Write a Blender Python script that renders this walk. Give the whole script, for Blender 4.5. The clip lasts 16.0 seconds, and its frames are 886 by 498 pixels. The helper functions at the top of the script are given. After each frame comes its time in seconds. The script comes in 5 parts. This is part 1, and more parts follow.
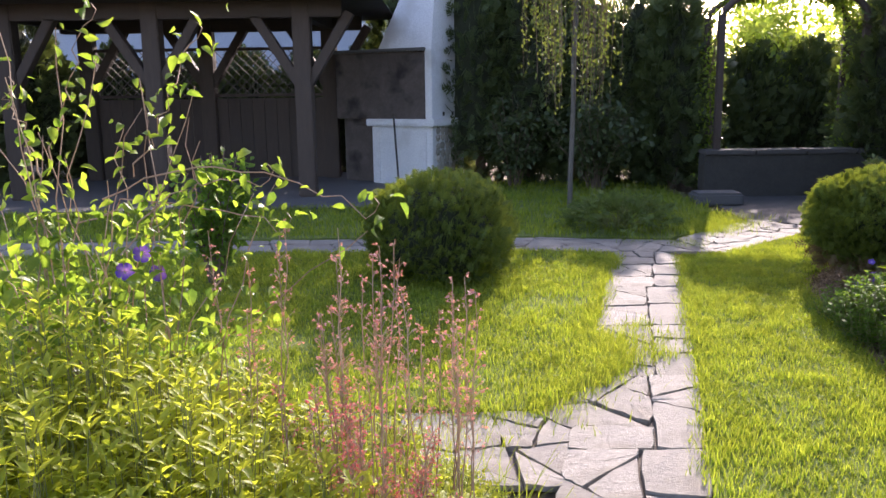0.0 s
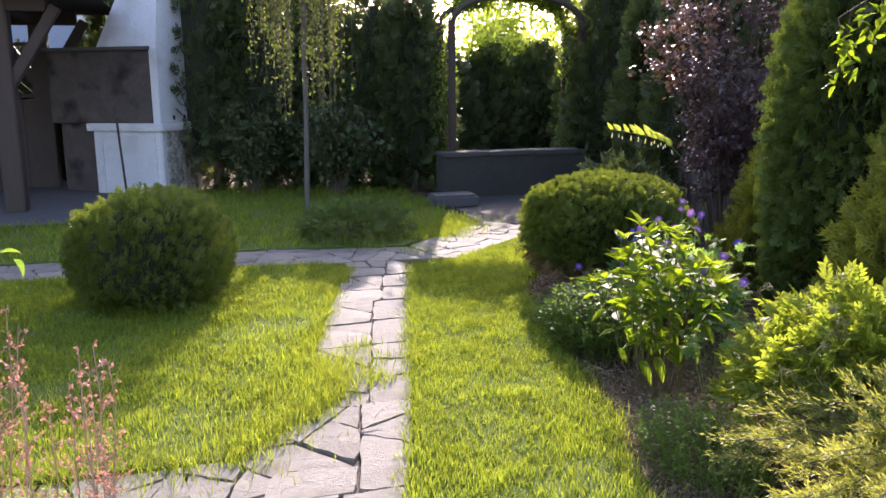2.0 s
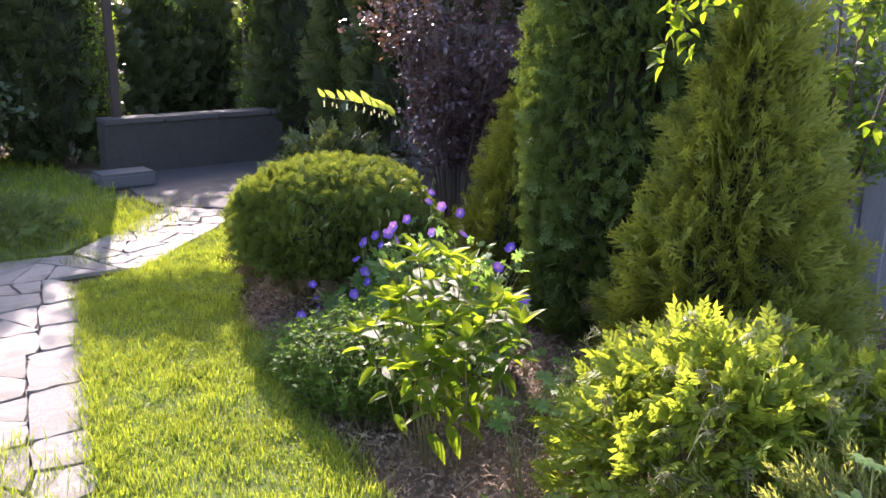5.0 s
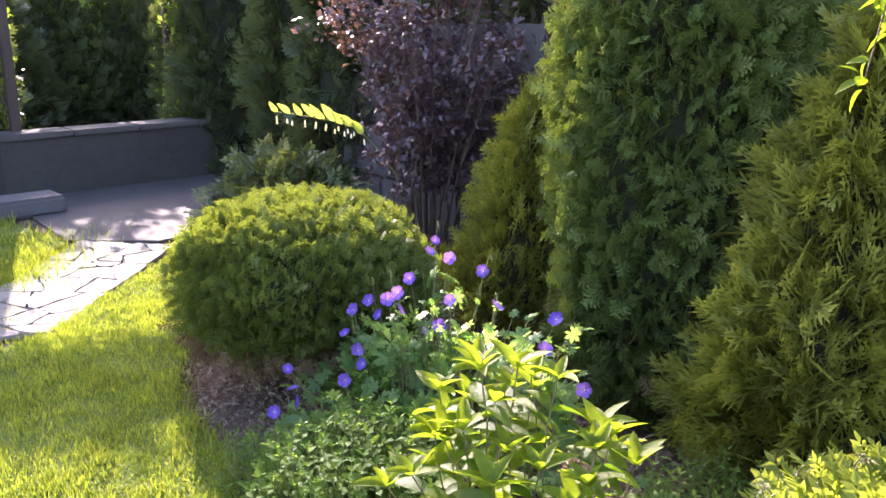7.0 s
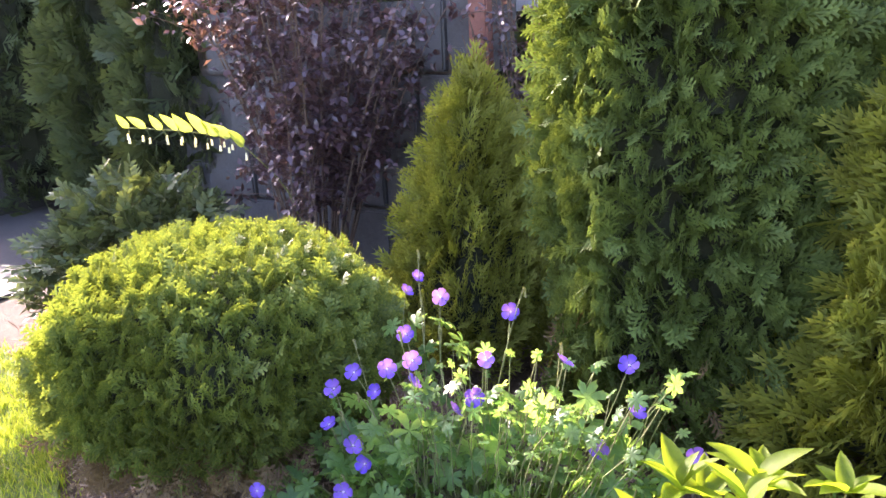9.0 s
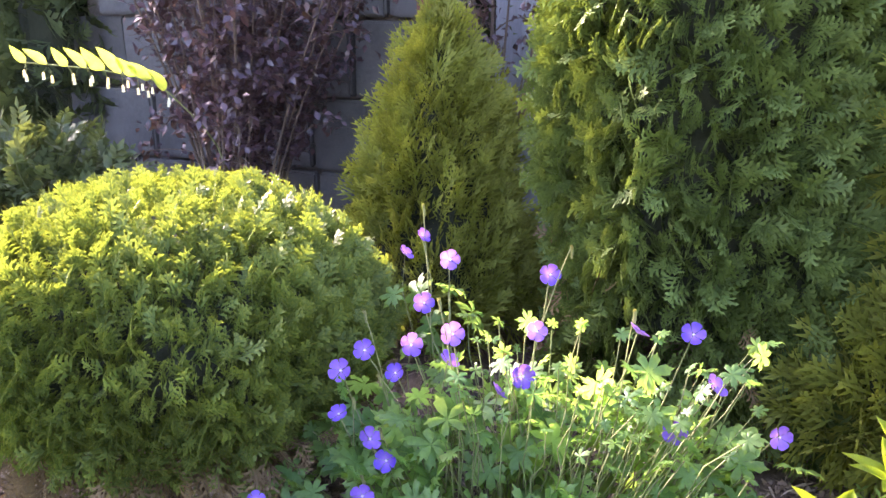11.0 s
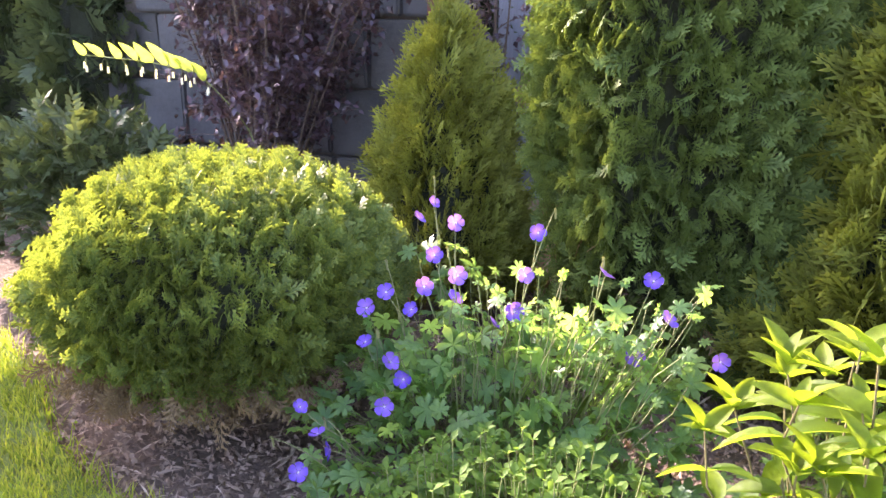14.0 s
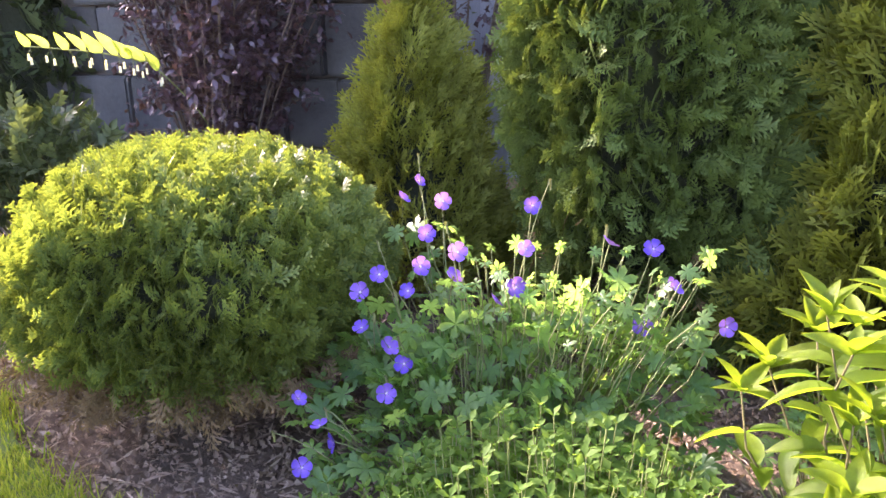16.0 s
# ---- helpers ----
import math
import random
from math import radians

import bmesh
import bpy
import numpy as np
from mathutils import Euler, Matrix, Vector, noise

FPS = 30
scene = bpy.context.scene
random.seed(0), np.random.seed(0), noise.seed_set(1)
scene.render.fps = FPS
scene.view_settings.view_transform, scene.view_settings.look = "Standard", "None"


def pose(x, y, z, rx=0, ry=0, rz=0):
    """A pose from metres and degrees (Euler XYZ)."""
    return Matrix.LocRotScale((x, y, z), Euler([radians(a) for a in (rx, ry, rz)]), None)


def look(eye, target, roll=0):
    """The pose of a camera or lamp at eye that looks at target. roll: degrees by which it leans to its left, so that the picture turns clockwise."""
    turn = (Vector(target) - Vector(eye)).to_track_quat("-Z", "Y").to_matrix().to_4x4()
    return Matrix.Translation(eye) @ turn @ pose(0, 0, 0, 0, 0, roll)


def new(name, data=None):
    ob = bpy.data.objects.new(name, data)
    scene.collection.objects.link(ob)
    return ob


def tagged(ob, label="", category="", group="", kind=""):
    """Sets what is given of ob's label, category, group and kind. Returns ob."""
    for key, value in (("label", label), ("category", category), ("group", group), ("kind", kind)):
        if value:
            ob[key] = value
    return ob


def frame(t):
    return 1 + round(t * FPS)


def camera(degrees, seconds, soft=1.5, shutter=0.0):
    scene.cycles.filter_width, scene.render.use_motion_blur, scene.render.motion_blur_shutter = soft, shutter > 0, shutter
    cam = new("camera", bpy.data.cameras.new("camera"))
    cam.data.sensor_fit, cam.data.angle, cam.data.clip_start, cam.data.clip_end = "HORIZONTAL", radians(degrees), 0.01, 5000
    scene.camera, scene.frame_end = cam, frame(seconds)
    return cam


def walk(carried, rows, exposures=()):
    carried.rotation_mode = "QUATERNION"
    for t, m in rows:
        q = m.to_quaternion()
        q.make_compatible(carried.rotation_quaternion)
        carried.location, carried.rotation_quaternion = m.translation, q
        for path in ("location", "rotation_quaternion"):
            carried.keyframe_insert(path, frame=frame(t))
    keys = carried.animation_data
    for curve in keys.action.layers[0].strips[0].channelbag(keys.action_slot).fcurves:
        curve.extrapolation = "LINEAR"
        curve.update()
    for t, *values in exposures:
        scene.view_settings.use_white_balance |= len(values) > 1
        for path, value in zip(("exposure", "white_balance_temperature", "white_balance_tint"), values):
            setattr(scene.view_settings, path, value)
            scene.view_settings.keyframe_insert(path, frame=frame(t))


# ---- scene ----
cam = camera(55.6, 16.0)
PATH = [
    (0, (0.036, 0.007, 1.514), (0.018, 1.972, 1.139), -0.8),
    (0.5, (0.147, 0.068, 1.547), (0.336, 2.023, 1.167), 0.1),
    (1, (0.229, 0.127, 1.569), (0.62, 2.051, 1.188), -0.0),
    (1.5, (0.293, 0.171, 1.599), (0.726, 2.086, 1.221), -1.0),
    (2, (0.396, 0.252, 1.615), (0.921, 2.142, 1.223), -0.5),
    (2.5, (0.497, 0.312, 1.656), (1.124, 2.17, 1.261), 0.6),
    (3, (0.526, 0.427, 1.693), (1.261, 2.241, 1.283), 0.3),
    (3.5, (0.45, 0.712, 1.724), (1.416, 2.399, 1.251), -0.1),
    (4, (0.479, 1.01, 1.746), (1.544, 2.628, 1.248), -1.0),
    (4.5, (0.631, 1.336, 1.733), (1.741, 2.92, 1.226), -1.0),
    (4.7, (0.671, 1.441, 1.723), (1.809, 3.004, 1.21), -0.5),
    (6.8, (1.07, 2.6, 1.732), (2.39, 3.999, 1.182), 0.7),
    (7, (1.096, 2.706, 1.725), (2.418, 4.112, 1.2), 0.3),
    (7.5, (1.165, 3.055, 1.67), (2.533, 4.435, 1.199), 0.3),
    (8, (1.189, 3.346, 1.675), (2.665, 4.595, 1.164), -1.7),
    (8.2, (1.214, 3.438, 1.669), (2.721, 4.643, 1.146), -1.7),
    (10.3, (1.48, 4.376, 1.493), (3.224, 5.176, 0.928), -3.9),
    (10.5, (1.486, 4.406, 1.475), (3.234, 5.185, 0.894), -3.0),
    (11, (1.47, 4.426, 1.455), (3.228, 5.166, 0.856), -0.2),
    (11.5, (1.361, 4.355, 1.45), (3.129, 5.059, 0.838), 0.5),
    (12, (1.224, 4.257, 1.473), (2.985, 4.964, 0.842), -0.0),
    (12.5, (1.083, 4.221, 1.496), (2.833, 4.963, 0.874), -0.4),
    (13, (1.029, 4.238, 1.496), (2.757, 5.031, 0.875), -0.8),
    (13.5, (1.016, 4.245, 1.497), (2.758, 5.015, 0.884), -0.4),
    (14, (1.019, 4.247, 1.5), (2.771, 4.995, 0.889), 0.2),
    (14.5, (1.036, 4.251, 1.505), (2.792, 4.979, 0.884), 0.5),
    (15, (1.048, 4.25, 1.489), (2.812, 4.957, 0.867), 0.7),
    (15.5, (1.044, 4.292, 1.44), (2.821, 4.968, 0.818), 0.9),
    (16, (1.036, 4.424, 1.415), (2.835, 5.04, 0.797), -1.4),
]
EXPOSURES = [(0, 1.68, 6450, 29), (2, 1.78, 6450, 29), (3.5, 2.02, 6400, 29), (4.7, 2.2, 6350, 31), (7, 2.8, 6350, 37), (8.2, 3.05, 6400, 38), (10.5, 3.58, 6550, 40), (12.5, 3.54, 6550, 39), (16, 3.34, 6550, 39)]
walk(cam, [(t, look(eye, target, roll)) for t, eye, target, roll in PATH], EXPOSURES)


# ---- world and sun ----
SUN_AZ, SUN_EL = 19.5, 25.4
sun_way = Vector((math.sin(radians(SUN_AZ)) * math.cos(radians(SUN_EL)), math.cos(radians(SUN_AZ)) * math.cos(radians(SUN_EL)), math.sin(radians(SUN_EL))))
world = bpy.data.worlds.new("sky")
scene.world = world
world.use_nodes = True
sky = world.node_tree.nodes.new("ShaderNodeTexSky")
sky.sky_type, sky.sun_disc = "NISHITA", False
sky.sun_elevation, sky.sun_rotation = radians(SUN_EL), radians(SUN_AZ)
sky.air_density, sky.dust_density = 1.0, 2.0
world.node_tree.links.new(sky.outputs[0], world.node_tree.nodes["Background"].inputs[0])
world.node_tree.nodes["Background"].inputs[1].default_value = 0.15
sun = new("sun", bpy.data.lights.new("sun", "SUN"))
sun.data.energy, sun.data.angle, sun.data.color = 3.4, radians(0.6), (1.0, 0.93, 0.8)
sun.matrix_world = look(sun_way * 40, (0, 0, 0))

# ---- materials ----


def nodes_of(name):
    m = bpy.data.materials.new(name)
    m.use_nodes = True
    t = m.node_tree
    return m, t, t.nodes["Principled BSDF"], t.nodes["Material Output"]


def node(t, kind, **inputs):
    n = t.nodes.new(kind)
    for key, value in inputs.items():
        n.inputs[key.replace("_", " ")].default_value = value
    return n


def mixed(t, fac, a, b):
    n = t.nodes.new("ShaderNodeMix")
    n.data_type = "RGBA"
    for sock, v in ((n.inputs[0], fac), (n.inputs[6], a), (n.inputs[7], b)):
        if isinstance(v, (int, float)):
            sock.default_value = v
        elif isinstance(v, tuple):
            sock.default_value = (*v, 1)
        else:
            t.links.new(v, sock)
    return n.outputs[2]


def leaf_mat(name, a, b, tip, through_light=0.45, rough=0.5, glow=1.6, spec=0.4):
    """Leaf: colour between a and b by the tint of each piece, tip colour at the young ends, light let through."""
    m, t, p, out = nodes_of(name)
    tint = t.nodes.new("ShaderNodeAttribute")
    tint.attribute_name = "tint"
    end = t.nodes.new("ShaderNodeAttribute")
    end.attribute_name = "tip"
    big = node(t, "ShaderNodeTexNoise", Scale=5.0)
    fine = node(t, "ShaderNodeTexNoise", Scale=90.0)
    pos = t.nodes.new("ShaderNodeTexCoord")
    for n in (big, fine):
        t.links.new(pos.outputs["Object"], n.inputs["Vector"])
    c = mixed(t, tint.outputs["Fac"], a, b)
    young = t.nodes.new("ShaderNodeMath")
    young.operation = "POWER"
    young.inputs[1].default_value = 2.0
    t.links.new(end.outputs["Fac"], young.inputs[0])
    c = mixed(t, young.outputs[0], c, tip)
    ramp = t.nodes.new("ShaderNodeMapRange")
    ramp.inputs[3].default_value, ramp.inputs[4].default_value = 0.65, 1.35
    t.links.new(big.outputs["Fac"], ramp.inputs[0])
    ramp2 = t.nodes.new("ShaderNodeMapRange")
    ramp2.inputs[3].default_value, ramp2.inputs[4].default_value = 0.75, 1.25
    t.links.new(fine.outputs["Fac"], ramp2.inputs[0])
    mul = t.nodes.new("ShaderNodeMath")
    mul.operation = "MULTIPLY"
    t.links.new(ramp.outputs[0], mul.inputs[0])
    t.links.new(ramp2.outputs[0], mul.inputs[1])
    sc = t.nodes.new("ShaderNodeVectorMath")
    sc.operation = "SCALE"
    t.links.new(c, sc.inputs[0])
    t.links.new(mul.outputs[0], sc.inputs["Scale"])
    t.links.new(sc.outputs[0], p.inputs["Base Color"])
    p.inputs["Roughness"].default_value = rough
    p.inputs["Specular IOR Level"].default_value = spec
    vein = node(t, "ShaderNodeBump", Strength=0.35, Distance=0.004)
    t.links.new(fine.outputs["Fac"], vein.inputs["Height"])
    t.links.new(vein.outputs[0], p.inputs["Normal"])
    tr = t.nodes.new("ShaderNodeBsdfTranslucent")
    warm = t.nodes.new("ShaderNodeVectorMath")
    warm.operation = "MULTIPLY"
    warm.inputs[1].default_value = (glow * 1.1, glow, glow * 0.45)
    t.links.new(sc.outputs[0], warm.inputs[0])
    t.links.new(warm.outputs[0], tr.inputs["Color"])
    mx = t.nodes.new("ShaderNodeMixShader")
    mx.inputs[0].default_value = through_light
    t.links.new(p.outputs[0], mx.inputs[1])
    t.links.new(tr.outputs[0], mx.inputs[2])
    t.links.new(mx.outputs[0], out.inputs["Surface"])
    return m


def solid_mat(name, a, b, scale=6.0, rough=0.8, bump=0.3, fine=40.0, stain=None, random_tone=0.0, metal=0.0, grain=(1, 1, 1)):
    """Stone, wood, soil or paint: two-scale noise between a and b, a bump, and a tone that differs from piece to piece."""
    m, t, p, out = nodes_of(name)
    pos = t.nodes.new("ShaderNodeTexCoord")
    stretch = t.nodes.new("ShaderNodeMapping")
    stretch.inputs["Scale"].default_value = grain
    t.links.new(pos.outputs["Object"], stretch.inputs[0])
    n1 = node(t, "ShaderNodeTexNoise", Scale=scale, Detail=6.0, Roughness=0.6)
    n2 = node(t, "ShaderNodeTexNoise", Scale=fine, Detail=8.0, Roughness=0.7)
    for n in (n1, n2):
        t.links.new(stretch.outputs[0], n.inputs["Vector"])
    c = mixed(t, n1.outputs["Fac"], a, b)
    spots = t.nodes.new("ShaderNodeMapRange")
    spots.inputs[3].default_value, spots.inputs[4].default_value = 0.6, 1.4
    t.links.new(n2.outputs["Fac"], spots.inputs[0])
    sc = t.nodes.new("ShaderNodeVectorMath")
    sc.operation = "SCALE"
    t.links.new(c, sc.inputs[0])
    t.links.new(spots.outputs[0], sc.inputs["Scale"])
    c = sc.outputs[0]
    if random_tone:
        info = t.nodes.new("ShaderNodeObjectInfo")
        r = t.nodes.new("ShaderNodeMapRange")
        r.inputs[3].default_value, r.inputs[4].default_value = 1 - random_tone, 1 + random_tone
        t.links.new(info.outputs["Random"], r.inputs[0])
        s2 = t.nodes.new("ShaderNodeVectorMath")
        s2.operation = "SCALE"
        t.links.new(c, s2.inputs[0])
        t.links.new(r.outputs[0], s2.inputs["Scale"])
        c = s2.outputs[0]
    if stain:
        n3 = node(t, "ShaderNodeTexNoise", Scale=scale * 0.6, Detail=4.0)
        t.links.new(pos.outputs["Object"], n3.inputs["Vector"])
        r3 = t.nodes.new("ShaderNodeMapRange")
        r3.inputs[1].default_value, r3.inputs[2].default_value = 0.52, 0.68
        t.links.new(n3.outputs["Fac"], r3.inputs[0])
        c = mixed(t, r3.outputs[0], c, stain)
    t.links.new(c, p.inputs["Base Color"])
    p.inputs["Roughness"].default_value, p.inputs["Metallic"].default_value = rough, metal
    b_ = node(t, "ShaderNodeBump", Strength=bump, Distance=0.03)
    t.links.new(n2.outputs["Fac"], b_.inputs["Height"])
    t.links.new(b_.outputs[0], p.inputs["Normal"])
    return m


GRASS = leaf_mat("grass_blade", (0.085, 0.165, 0.02), (0.2, 0.265, 0.035), (0.31, 0.345, 0.06), 0.55, 0.6, 1.7, 0.2)
THUJA = leaf_mat("thuja_dark", (0.047, 0.082, 0.02), (0.085, 0.128, 0.03), (0.135, 0.19, 0.042), 0.22, 0.6, 1.5, 0.22)
GLOBE = leaf_mat("thuja_fresh", (0.042, 0.078, 0.02), (0.08, 0.125, 0.028), (0.175, 0.21, 0.034), 0.36, 0.55, 1.7, 0.3)
GOLD = leaf_mat("thuja_golden", (0.105, 0.13, 0.024), (0.17, 0.2, 0.036), (0.27, 0.29, 0.055), 0.4, 0.55, 1.7, 0.25)
BROWN = leaf_mat("thuja_dry", (0.12, 0.075, 0.035), (0.17, 0.11, 0.05), (0.2, 0.14, 0.06), 0.2, 0.7, 1.2)
FRESH = leaf_mat("broad_leaf_fresh", (0.05, 0.11, 0.01), (0.13, 0.195, 0.013), (0.23, 0.27, 0.016), 0.6, 0.4, 2.1, 0.3)
MINT = leaf_mat("low_leaf", (0.062, 0.135, 0.026), (0.105, 0.185, 0.036), (0.22, 0.3, 0.05), 0.55, 0.6, 2.0, 0.12)
GERA = leaf_mat("lobed_leaf", (0.075, 0.17, 0.06), (0.15, 0.255, 0.08), (0.25, 0.33, 0.085), 0.6, 0.4, 2.4, 0.45)
SPIREA = leaf_mat("feathery_leaf", (0.2, 0.26, 0.035), (0.3, 0.34, 0.045), (0.4, 0.41, 0.08), 0.6, 0.5, 1.95, 0.3)
FEATHER = leaf_mat("feathery_shrub_leaf", (0.09, 0.16, 0.025), (0.175, 0.235, 0.036), (0.25, 0.295, 0.05), 0.55, 0.5, 1.8, 0.25)
JUNIPER = leaf_mat("juniper_needle", (0.12, 0.165, 0.05), (0.22, 0.255, 0.07), (0.36, 0.36, 0.11), 0.45, 0.5, 1.8)
PALELOBE = leaf_mat("pale_lobed_leaf", (0.13, 0.22, 0.08), (0.2, 0.29, 0.11), (0.26, 0.34, 0.12), 0.5, 0.4, 1.9, 0.4)
PURPLE = leaf_mat("purple_leaf", (0.05, 0.03, 0.042), (0.095, 0.055, 0.065), (0.17, 0.08, 0.06), 0.35, 0.3, 1.6, 0.9)
# darker leaf for hedge, fern and back shrubs, shade put into its colour
SHADE = leaf_mat("painted_shade_leaf", (0.045, 0.07, 0.03), (0.075, 0.1, 0.04), (0.11, 0.15, 0.05), 0.3, 0.5, 1.5)
VINE = leaf_mat("climber_leaf", (0.06, 0.12, 0.025), (0.15, 0.225, 0.035), (0.25, 0.31, 0.045), 0.58, 0.42, 2.1, 0.3)
# lighter copy of the climber leaf, with sunlight put into its colour
SUNLEAF = leaf_mat("painted_sunlit_leaf", (0.16, 0.24, 0.06), (0.24, 0.32, 0.08), (0.3, 0.36, 0.1), 0.65, 0.4, 2.0, 0.4)
BIRCH = leaf_mat("weeping_leaf", (0.08, 0.12, 0.03), (0.14, 0.18, 0.05), (0.2, 0.22, 0.06), 0.4, 0.5, 1.6)
SEAL = leaf_mat("seal_leaf", (0.2, 0.28, 0.06), (0.29, 0.36, 0.09), (0.3, 0.38, 0.09), 0.5, 0.45, 1.6, 0.25)
STEM = leaf_mat("green_stem", (0.16, 0.20, 0.06), (0.22, 0.22, 0.09), (0.2, 0.2, 0.08), 0.2, 0.6, 1.2)
PINKSTEM = leaf_mat("reddish_stem", (0.32, 0.21, 0.15), (0.45, 0.33, 0.24), (0.4, 0.28, 0.2), 0.2, 0.6, 1.2, 0.2)
PINK = leaf_mat("coral_bell", (0.58, 0.19, 0.22), (0.64, 0.35, 0.36), (0.66, 0.45, 0.44), 0.35, 0.6, 1.05)
CORAL = leaf_mat("coral_red_bell", (0.62, 0.1, 0.15), (0.66, 0.26, 0.28), (0.68, 0.4, 0.4), 0.35, 0.6, 1.05)
VIOLET = leaf_mat("violet_petal", (0.12, 0.06, 0.46), (0.28, 0.14, 0.62), (0.42, 0.24, 0.7), 0.45, 0.5, 1.1)
CENTRE = leaf_mat("flower_centre", (0.7, 0.6, 0.65), (0.8, 0.7, 0.7), (0.8, 0.7, 0.7), 0.3, 0.6, 1.0)
BELL = leaf_mat("white_bell", (0.75, 0.78, 0.66), (0.8, 0.82, 0.72), (0.6, 0.7, 0.45), 0.5, 0.5, 1.0)
DRY = leaf_mat("dry_litter", (0.17, 0.115, 0.075), (0.5, 0.38, 0.27), (0.32, 0.22, 0.14), 0.1, 0.8, 1.0)
WOODSTEM = leaf_mat("woody_green_stem", (0.13, 0.12, 0.05), (0.2, 0.16, 0.08), (0.18, 0.18, 0.06), 0.15, 0.6, 1.2, 0.25)
BARK = solid_mat("bark", (0.10, 0.07, 0.05), (0.22, 0.16, 0.11), 12, 0.9, 0.6, 60, grain=(3, 3, 0.6))
PALEBARK = solid_mat("pale_bark", (0.09, 0.08, 0.065), (0.16, 0.14, 0.115), 10, 0.85, 0.4, 50)
# near-black colour of the conifers' inner body, painted as crown shade
CORE = solid_mat("painted_crown_shade", (0.02, 0.028, 0.012), (0.04, 0.045, 0.02), 14, 1.0, 0.8, 60)
SOIL = solid_mat("soil", (0.085, 0.058, 0.038), (0.24, 0.165, 0.105), 3.0, 0.95, 1.0, 38, stain=(0.06, 0.055, 0.03))
TURF = solid_mat("turf_base", (0.10, 0.15, 0.025), (0.17, 0.21, 0.035), 5.0, 1.0, 0.8, 70)
STONE = solid_mat("flagstone", (0.18, 0.162, 0.134), (0.3, 0.275, 0.232), 5.0, 0.8, 0.6, 28, stain=(0.18, 0.155, 0.122), random_tone=0.16, grain=(1, 2.6, 1))
JOINT = solid_mat("joint_earth", (0.09, 0.075, 0.06), (0.18, 0.15, 0.12), 12.0, 0.95, 0.7, 60)
PAVING = solid_mat("grey_paving", (0.075, 0.072, 0.068), (0.12, 0.116, 0.11), 3.0, 0.8, 0.2, 40, random_tone=0.1)
DARKPAVE = solid_mat("dark_paving", (0.055, 0.05, 0.044), (0.095, 0.088, 0.078), 3.0, 0.85, 0.4, 40)
PLASTER = solid_mat("white_plaster", (0.56, 0.56, 0.56), (0.70, 0.70, 0.69), 3.0, 0.8, 0.2, 40, stain=(0.50, 0.49, 0.47))
SOOTDARK = solid_mat("sooty_concrete", (0.05, 0.04, 0.035), (0.14, 0.112, 0.095), 4.0, 0.95, 0.5, 25, stain=(0.028, 0.022, 0.02))
RUBBLE = solid_mat("rubble_stone", (0.20, 0.18, 0.15), (0.42, 0.38, 0.31), 9.0, 0.85, 0.5, 40, random_tone=0.35)
TIMBER = solid_mat("dark_timber", (0.036, 0.024, 0.017), (0.072, 0.048, 0.034), 5.0, 0.7, 0.3, 50, grain=(6, 6, 0.8), random_tone=0.15)
DARKWALL = solid_mat("dark_garden_wall", (0.032, 0.03, 0.025), (0.065, 0.06, 0.05), 4.0, 0.9, 0.5, 30)
SIDING = solid_mat("pale_blue_siding", (0.30, 0.35, 0.42), (0.36, 0.41, 0.48), 2.0, 0.6, 0.1, 30)
ROOFING = solid_mat("roof_shingle", (0.05, 0.04, 0.035), (0.10, 0.08, 0.07), 8.0, 0.8, 0.4, 50)
BLOCK = solid_mat("concrete_block", (0.075, 0.073, 0.066), (0.135, 0.132, 0.122), 4.0, 0.9, 0.4, 45, stain=(0.12, 0.118, 0.11), random_tone=0.18)
BOARD = solid_mat("grey_fence_board", (0.22, 0.225, 0.24), (0.31, 0.315, 0.33), 3.0, 0.6, 0.15, 40, grain=(4, 4, 0.5), random_tone=0.08)
RUST = solid_mat("red_brown_post", (0.20, 0.08, 0.05), (0.30, 0.13, 0.09), 5.0, 0.75, 0.3, 40)
STEEL = solid_mat("black_iron", (0.03, 0.03, 0.03), (0.06, 0.055, 0.05), 20.0, 0.5, 0.2, 80, metal=0.7)

# ---- mesh tools ----
rng = np.random.default_rng(7)
FINE = {"stalk_growth", "leaves", "blossom", "twig_growth", "branches", "needles", "foliage", "dry_fronds", "crown"}


def part(name, bm, material, parent=None, label=""):
    """Link a bmesh, or a mesh, as one object under a thing or a part."""
    if isinstance(bm, bmesh.types.BMesh):
        me = bpy.data.meshes.new(name)
        bm.to_mesh(me)
        bm.free()
    else:
        me = bm
    if not me.materials:
        me.materials.append(material)
    ob = new(name, me)
    if parent is not None:
        ob.parent = parent
    if label:
        ob["label"] = label
    if name in FINE:
        ob["kind"] = "stuff"
    return ob


def thing(name, at, label, category, group="", kind=""):
    ob = new(name)
    ob.empty_display_size = 0.1
    ob.location = at
    return tagged(ob, label, category, group, kind)


